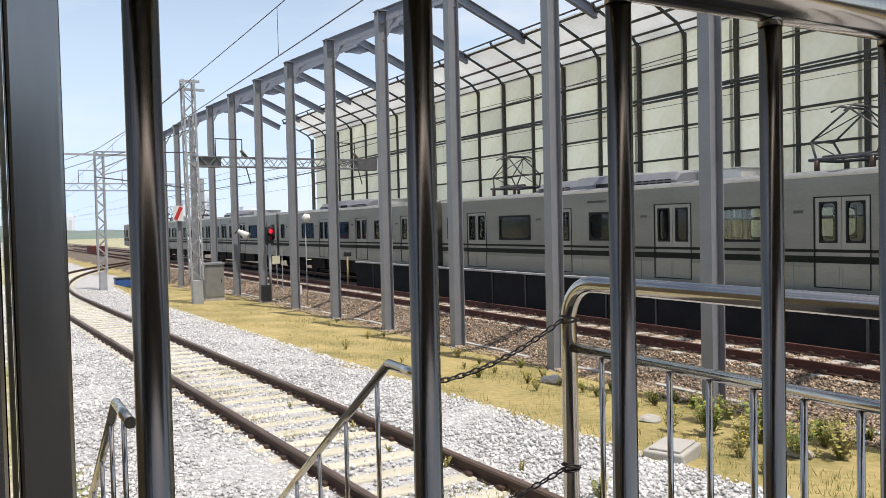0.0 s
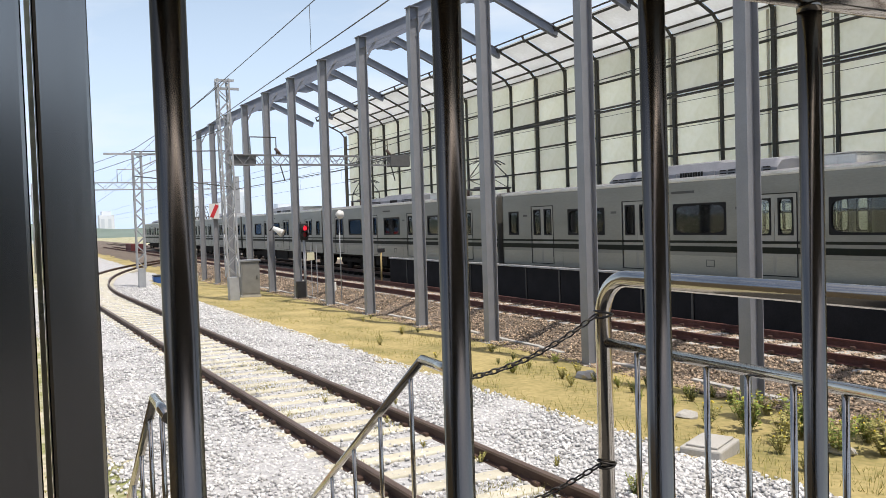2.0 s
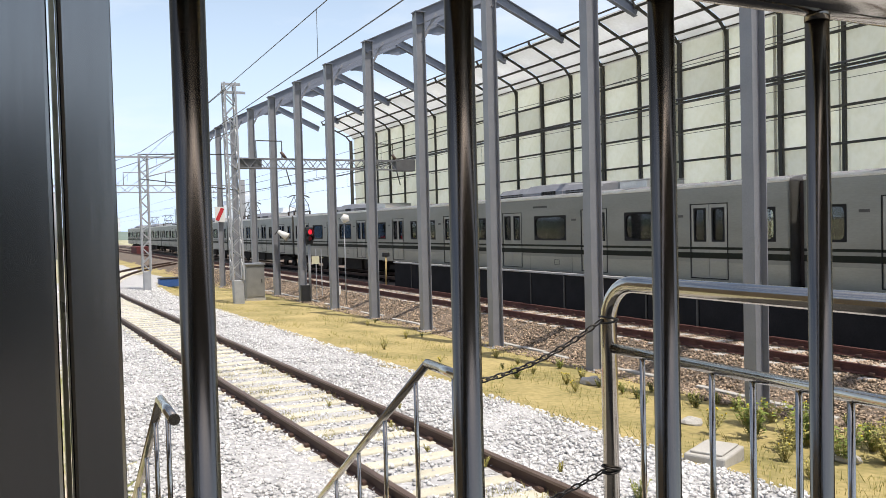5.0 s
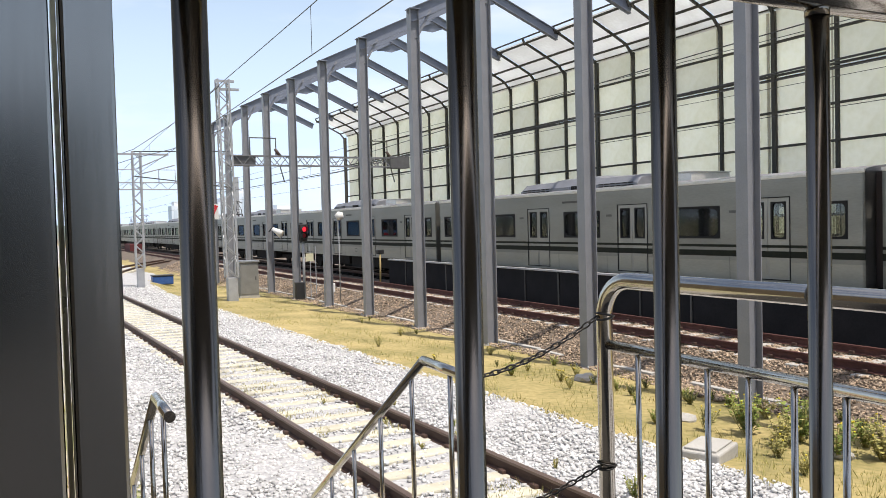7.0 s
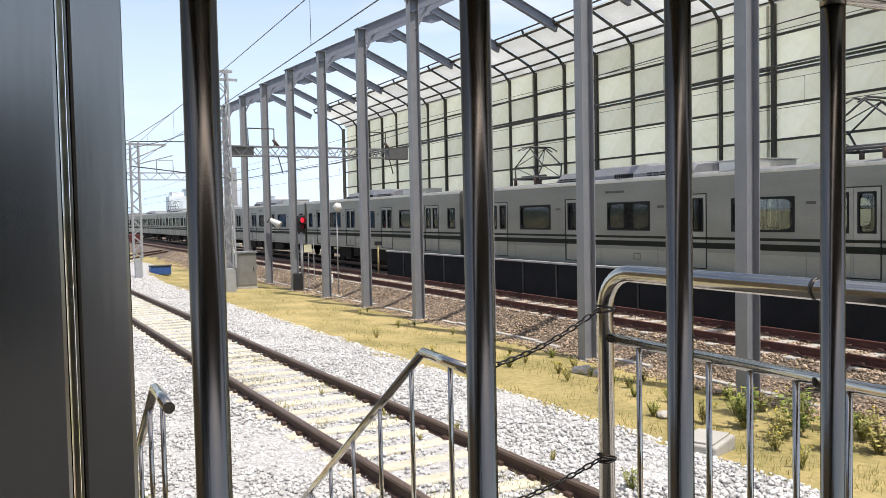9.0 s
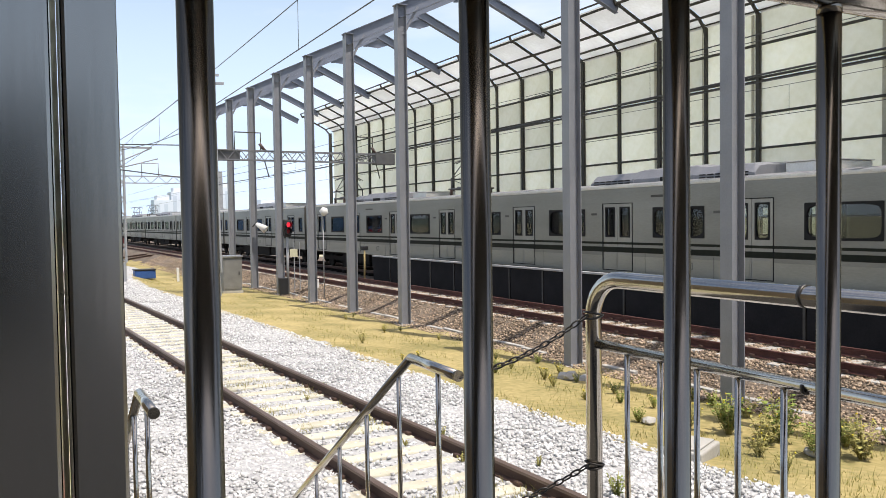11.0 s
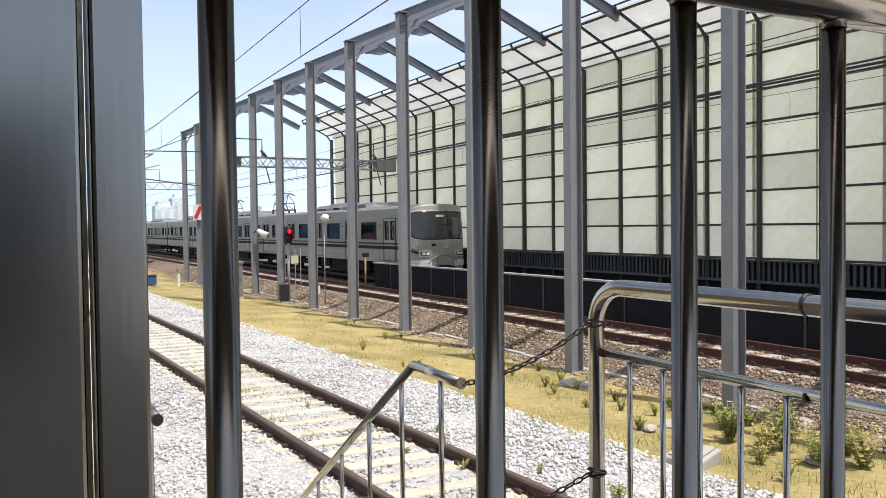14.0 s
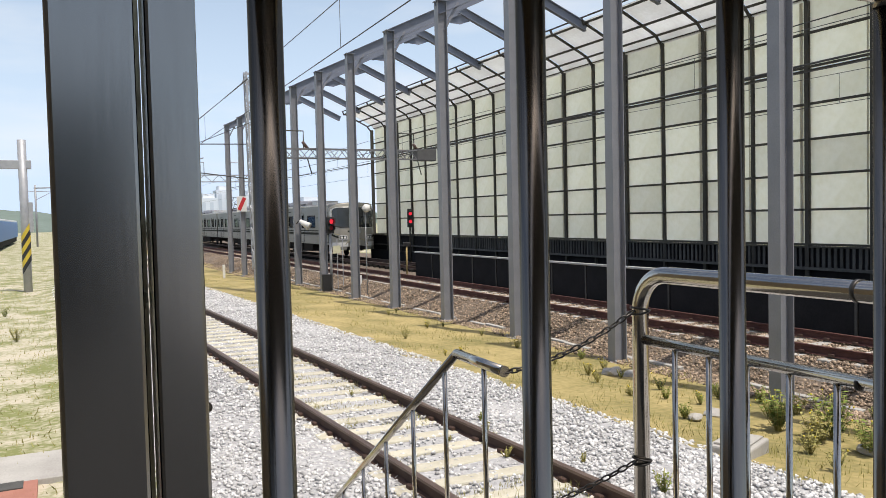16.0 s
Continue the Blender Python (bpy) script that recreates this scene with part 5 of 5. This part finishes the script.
slab = empty("concrete_cover", "weathered concrete cover slab lying in the grass", "slab", "", pose(7.55, 7.25, ground_z(7.55, 7.25) - 0.03, 0, 0, 24))
part("block", box(-0.36, 0.36, -0.26, 0.26, -0.05, 0.17, 0.025), CONCRETE, slab)
part("cover", box(-0.30, 0.30, -0.2, 0.2, 0.172, 0.2, 0.01), CONCRETE, slab)
for i, (sx, sy, s) in enumerate(((9.75, 12.5, 0.28), (9.95, 12.3, 0.2), (8.9, 9.0, 0.2), (9.2, 6.6, 0.22), (8.4, 8.9, 0.16))):
    rk = bmesh.new()
    bmesh.ops.create_icosphere(rk, subdivisions=2, radius=s)
    for v in rk.verts:
        v.co *= 0.8 + 0.4 * noise.noise(v.co * 5 + Vector((i * 7, 0, 0)))
        v.co.z *= 0.55
    ob = new("rock", mesh_of("rock", rk, CONCRETE))
    ob.matrix_basis = pose(sx, sy, ground_z(sx, sy) + 0.03)
    tagged(ob, "pale weathered rock lying in dry grass", "rock", "loose rocks")

trough = tagged(empty("cable_trough", "weathered concrete cable trough sunk in the ballast", "cable trough"), kind="structure")
lid_mesh = mesh_of("lid", box(-0.055, 0.055, -0.49, 0.49, -0.05, 0.06, 0.012), CONCRETE)
for i in range(44):
    ly = 2.6 + 1.0 * i
    if i % 7 not in (2, 5):
        part("lid", lid_mesh, None, trough).matrix_basis = pose(11.12 + 0.04 * math.sin(i * 1.9), ly, ground_z(11.12, ly) + 0.015 * math.sin(i * 2.7), 0.8 * math.sin(i * 3.1), -6, 1.6 * math.sin(i * 1.3))

blue = empty("trackside_box", "blue plastic box standing by the far grass", "box", "", pose(7.6, 51.0, ground_z(7.6, 51.0)))
part("body", box(-0.6, 0.6, -0.4, 0.4, 0, 0.5, 0.05), BLUE_PAINT, blue)
part("lid", box(-0.63, 0.63, -0.43, 0.43, 0.5, 0.58, 0.03), BLACK_PAINT, blue)


# overhead wires: messenger above, contact wire below, droppers between
def wire_pair(centre, label, y0, y1, zc, zm, step):
    w = empty("overhead_wire", label, "overhead wire", "overhead wires")
    n = 40
    lo = [(centre(y0 + (y1 - y0) * i / n), y0 + (y1 - y0) * i / n, zc) for i in range(n + 1)]
    hi = [(x, y, zm - 0.12 * math.sin(math.pi * (((y - 32.1) / 45) % 1))) for x, y, _ in lo]
    part("contact_wire", tube(lo, 0.009, 5), WIRE, w)
    part("messenger_wire", tube(hi, 0.008, 5), WIRE, w)
    y = y0 + 2
    while y < min(y1, 70):
        part("dropper", tube([(centre(y), y, zc), (centre(y), y, zm - 0.12 * math.sin(math.pi * (((y - 32.1) / 45) % 1)))], 0.005, 4), WIRE, w)
        y += step
    return w


wire_pair(lambda y: 3.76 + 0.031 * y, "black overhead wires above the near track", -5, 120, 5.42, 6.3, 7.5)
wire_pair(lambda y: 13.35, "black overhead wires above the middle track", -5, 150, 5.4, 6.35, 8.5)
wire_pair(lambda y: 18.25, "black overhead wires above the passing train", -5, 190, 5.42, 6.3, 8.5)
feeder = empty("feeder_cable", "thick black feeder cable along the barrier", "cable", "overhead wires")
part("cable", tube([(20.2, -4, 7.2), (20.2, 20, 6.95), (20.2, 54, 6.6), (20.0, 100, 6.9)], 0.032, 6), WIRE, feeder)
part("cable", tube([(20.5, -4, 8.6), (20.5, 20, 8.25), (20.5, 54, 7.4), (20.0, 100, 7.6)], 0.02, 5), WIRE, feeder)
far_feed = empty("feeder_cable", "thin cables reaching away to the distant masts", "cable", "overhead wires")
for i, (xa, za, xb, zb) in enumerate(((7.3, 6.7, 5.3, 6.5), (7.2, 8.4, 5.4, 7.0), (5.3, 6.5, 1.2, 6.4), (5.4, 7.0, 1.5, 7.1))):
    ya, yb = (32.1, 44.1) if i < 2 else (44.1, 70)
    part("cable", tube([(xa, ya, za), ((xa + xb) / 2, (ya + yb) / 2, (za + zb) / 2 - 0.15), (xb, yb, zb)], 0.016, 5), WIRE, far_feed)
part("cable", tube([(5.3, 44, 5.6), (10.2, 42.5, 4.9)], 0.03, 5), WIRE, far_feed)
part("cable", tube([(5.3, 44.3, 6.9), (10.0, 42.8, 6.85)], 0.03, 5), WIRE, far_feed)


# weeds
def weed(x, y, h, n, material, label, flowers=0, seed=0):
    """A clump of many small leaves on thin stems."""
    rng = random.Random(seed)
    w = empty("weed", label, "weed", "line-side weeds", pose(x, y, ground_z(x, y)))
    bm, st, fl = bmesh.new(), bmesh.new(), bmesh.new()
    for i in range(max(6, n // 7)):
        a, r = rng.random() * 6.28, h * 0.50 * rng.random() ** 0.7
        tip = Vector((math.cos(a) * r, math.sin(a) * r, h * (0.55 + 0.45 * rng.random())))
        root = tip * 0.15
        root.z = 0
        add_tube(st, [root, tip], 0.004, 3)
        for j in range(17):
            f = 0.15 + 0.85 * rng.random()
            p = root.lerp(tip, f)
            b, s = rng.random() * 6.28, min(0.09, h * (0.06 + 0.10 * rng.random()))
            d = Vector((math.cos(b), math.sin(b), 0.5 * rng.random() - 0.1)).normalized()
            sd = d.cross(Vector((0, 0, 1))).normalized() * s * 0.3
            vs = [bm.verts.new(q) for q in (p, p + d * s * 0.5 + sd, p + d * s, p + d * s * 0.5 - sd + Vector((0, 0, 0.01)))]
            bm.faces.new(vs)
        if i < flowers:
            bmesh.ops.create_icosphere(fl, subdivisions=1, radius=0.013, matrix=Matrix.Translation(tip))
    tagged(part("foliage", bm, material, w), kind="stuff")
    tagged(part("stem_tuft", st, DRY_LEAF, w), kind="stuff")
    if flowers:
        tagged(part("flower_tuft", fl, FLOWER, w, "small yellow flowers"), kind="stuff")
    return w


spots = ((8.65, 13.5, 0.34, 130, LEAF, 0), (8.3, 9.0, 0.3, 110, LEAF, 0), (9.0, 7.9, 0.75, 150, LEAF, 10), (9.35, 7.3, 0.8, 160, LEAF, 8), (9.9, 7.7, 0.6, 120, LEAF, 6),
         (9.1, 6.6, 0.65, 140, LEAF, 8), (9.6, 6.3, 0.7, 140, DRY_LEAF, 6), (8.7, 8.4, 0.5, 100, DRY_LEAF, 5), (10.2, 8.6, 0.5, 100, DRY_LEAF, 0), (5.55, 6.35, 0.3, 90, LEAF, 0),
         (7.9, 18.5, 0.35, 60, DRY_LEAF, 0), (9.2, 12.6, 0.3, 90, DRY_LEAF, 5), (8.9, 11.9, 0.28, 80, DRY_LEAF, 4), (9.6, 11.4, 0.3, 80, LEAF, 3), (9.3, 13.9, 0.25, 70, DRY_LEAF, 3),
         (4.75, 8.2, 0.2, 60, DRY_LEAF, 0), (5.1, 9.3, 0.2, 60, DRY_LEAF, 0), (9.3, 9.7, 0.3, 60, LEAF, 3), (10.1, 10.2, 0.3, 70, LEAF, 0), (8.4, 6.9, 0.4, 90, DRY_LEAF, 3),
         (8.0, 6.2, 0.35, 110, DRY_LEAF, 4), (8.9, 7.2, 0.6, 120, DRY_LEAF, 6), (9.5, 8.5, 0.45, 110, LEAF, 4), (10.0, 6.8, 0.55, 120, LEAF, 5), (10.3, 9.4, 0.4, 90, LEAF, 0),
         (9.9, 13.0, 0.3, 90, DRY_LEAF, 3), (10.2, 14.2, 0.3, 90, LEAF, 0), (9.8, 16.2, 0.28, 80, DRY_LEAF, 2), (10.1, 18.5, 0.25, 80, DRY_LEAF, 0), (9.4, 20.4, 0.3, 80, DRY_LEAF, 3),
         (8.2, 16.0, 0.18, 60, DRY_LEAF, 5), (7.6, 15.6, 0.15, 60, DRY_LEAF, 5), (9.7, 24.0, 0.25, 70, DRY_LEAF, 0), (8.6, 10.6, 0.25, 80, DRY_LEAF, 3), (9.0, 10.2, 0.3, 80, LEAF, 0),
         # dark low weeds, also standing in for shade near the columns
         (10.5, 7.2, 0.3, 190, SHADE_LEAF, 0), (10.7, 6.6, 0.3, 190, SHADE_LEAF, 0), (10.9, 7.8, 0.26, 150, SHADE_LEAF, 0), (10.4, 6.1, 0.3, 170, SHADE_LEAF, 0), (9.9, 9.9, 0.35, 130, SHADE_LEAF, 0),
         (10.4, 9.9, 0.28, 130, SHADE_LEAF, 0), (9.5, 10.9, 0.3, 120, SHADE_LEAF, 0), (10.2, 11.3, 0.25, 100, SHADE_LEAF, 0), (9.6, 12.1, 0.22, 90, SHADE_LEAF, 0), (10.3, 5.4, 0.3, 170, SHADE_LEAF, 0),
         (9.0, 14.6, 0.18, 80, SHADE_LEAF, 0), (9.7, 15.1, 0.2, 80, SHADE_LEAF, 0), (10.0, 20.6, 0.18, 70, SHADE_LEAF, 0), (10.2, 24.6, 0.2, 70, SHADE_LEAF, 0), (9.4, 37.5, 0.3, 70, SHADE_LEAF, 0),
         (5.45, 7.6, 0.16, 60, DRY_LEAF, 0), (5.35, 9.9, 0.16, 60, LEAF, 0), (5.2, 11.6, 0.15, 60, DRY_LEAF, 0), (5.0, 8.9, 0.14, 50, DRY_LEAF, 0), (4.6, 10.6, 0.14, 50, DRY_LEAF, 0),
         (4.3, 12.4, 0.14, 50, DRY_LEAF, 0), (4.9, 13.2, 0.14, 50, LEAF, 0), (4.5, 9.2, 0.14, 50, DRY_LEAF, 0), (0.9, 12.5, 0.3, 70, DRY_LEAF, 0), (0.6, 14.5, 0.35, 70, DRY_LEAF, 0), (-1.0, 24.0, 0.5, 90, DRY_LEAF, 0), (-1.6, 31.0, 0.5, 90, LEAF, 0))
for i, (wx, wy, wh, wnum, wm_, wf) in enumerate(spots):
    weed(wx, wy, wh * 0.82, int(wnum * 1.2), wm_, "leafy green weed with yellow flowers in dry grass" if wf and wm_ is LEAF else ("low green weed beside the ballast" if wm_ is not DRY_LEAF else "dry yellow weed clump"), wf, i)


# ---------------------------------------------------------------- open ground on the other side, and the distance
def slant_band(z0, z1, r, lean):
    """A band round a pole whose edges rise to one side."""
    bm = bmesh.new()
    n = 18
    rings = [[bm.verts.new((r * math.cos(i * 2 * math.pi / n), r * math.sin(i * 2 * math.pi / n), z + lean * math.cos(i * 2 * math.pi / n))) for i in range(n)] for z in (z0, z1)]
    for i in range(n):
        j = (i + 1) % n
        bm.faces.new((rings[0][i], rings[0][j], rings[1][j], rings[1][i]))
    return bm


pole = empty("striped_pole", "grey steel pole with a black and yellow striped band", "pole", "", pose(-1.14, 42.0, -0.34))
part("shaft", tube([(0, 0, 0), (-0.02, 0, 7.1)], 0.19, 14), GALV, pole)
for i in range(6):
    z = 1.15 + i * 0.3
    part("stripe_band", slant_band(z, z + 0.3, 0.203, 0.34), YELLOW_PAINT if i % 2 else BLACK_PAINT, pole)
part("arm", box(-3.6, 0.35, -0.12, 0.12, 5.75, 6.15, 0.02), GALV, pole)
part("brace", box(0.16, 0.34, -0.1, 0.1, 2.8, 4.2, 0.01), GALV, pole)
paving = tagged(empty("paving", "patch of red paving beside pale concrete", "paving"), kind="structure")
part("red_patch", box(-2.6, -0.3, 7.4, 10.6, -0.45, -0.27, 0.01), PAVING, paving)
part("concrete_strip", box(-2.8, 0.1, 10.62, 11.9, -0.45, -0.28, 0.01), CONCRETE, paving)
part("grating", box(-0.9, -0.45, 10.3, 10.58, -0.272, -0.255), SLAT, paving)
cbx = empty("utility_box", "small white utility box in the grass", "box", "", pose(0.72, 33.0, -0.3))
part("body", box(-0.4, 0.4, -0.3, 0.3, 0, 0.95, 0.02), WHITE_PAINT, cbx)
ft = empty("far_train", "blue and white train standing far across the yard", "train", "", pose(-7.4, 112, -0.2))
part("body", box(-1.5, 1.5, -20, 60, 1.0, 3.7, 0.1), FAR_TRAIN_BLUE, ft)
part("roof", box(-1.4, 1.4, -20, 60, 3.7, 4.0, 0.1), WHITE_PAINT, ft)
part("front_band", box(-1.52, 1.52, -20.02, -19.9, 1.0, 1.9), RED_PAINT, ft)
part("underframe", box(-1.3, 1.3, -19.5, 59, 0.2, 1.0), UNDER, ft)
part("windscreen", box(-1.3, 1.3, -20.04, -19.98, 2.3, 3.3), RUBBER, ft)
wagon = empty("red_wagon", "dark red wagon standing far down the line", "wagon", "", pose(13.9, 118, -0.9))
part("body", box(-0.8, 0.8, -3, 3, 0.9, 1.9, 0.05), mat("dark_red_wagon", (0.12, 0.022, 0.022), rough=0.8), wagon)
part("underframe", box(-0.75, 0.75, -2.8, 2.8, 0.1, 0.9), UNDER, wagon)

hill = bmesh.new()
cols = 90
rows_ = []
for j, (dist, f) in enumerate(((420, 0.0), (470, 0.75), (540, 1.0), (640, 0.6))):
    r = []
    for i in range(cols + 1):
        x = -420 + 900 * i / cols
        hgt = 1.5 + (12 * max(0, 1 - abs(x + 60) / 110) + 5 * noise.noise((x * 0.012, 3, 1)) + 2.5 * noise.noise((x * 0.06, 1, 5)) + 4)
        r.append(hill.verts.new((x, dist, -1 + f * hgt)))
    rows_.append(r)
for a, b in zip(rows_, rows_[1:]):
    for i in range(cols):
        hill.faces.new((a[i], a[i + 1], b[i + 1], b[i]))
tagged(new("far_hills", mesh_of("far_hills", hill, HILL, True)), "low wooded hills in haze behind the yard", "hills", kind="structure")


def tower(x, y, w, d, h):
    t = empty("apartment_tower", "pale apartment tower far away in haze", "building", "distant towers", pose(x, y, -1))
    part("wall", box(-w / 2, w / 2, -d / 2, d / 2, 0, h), TOWER, t)
    part("roof", box(-w / 2 + 2, w / 2 - 2, -d / 2 + 2, d / 2 - 2, h, h + 3), TOWER, t)
    for i in range(int(w / 5)):
        wx = -w / 2 + 2.5 + i * 5
        part("window", box(wx - 1.2, wx + 1.2, -d / 2 - 0.2, -d / 2 - 0.02, 4, h - 3), TOWER_DARK, t)
    return t


for tx, ty, w, d, h in ((96, 560, 12, 14, 20), (110, 580, 11, 14, 26), (126, 560, 11, 14, 22), (144, 590, 12, 14, 30), (40, 700, 12, 14, 20), (60, 680, 11, 14, 17), (170, 560, 20, 14, 17)):
    tower(tx, ty, w, d, h)

# ---------------------------------------------------------------- what moves
def motions():
    for i, car in enumerate(TRAIN):
        walk(car, [(t, pose(TRAIN_X, e + 9.4 + PITCH * i, RAIL_Z)) for t, e in TRAIN_KEYS])


motions()
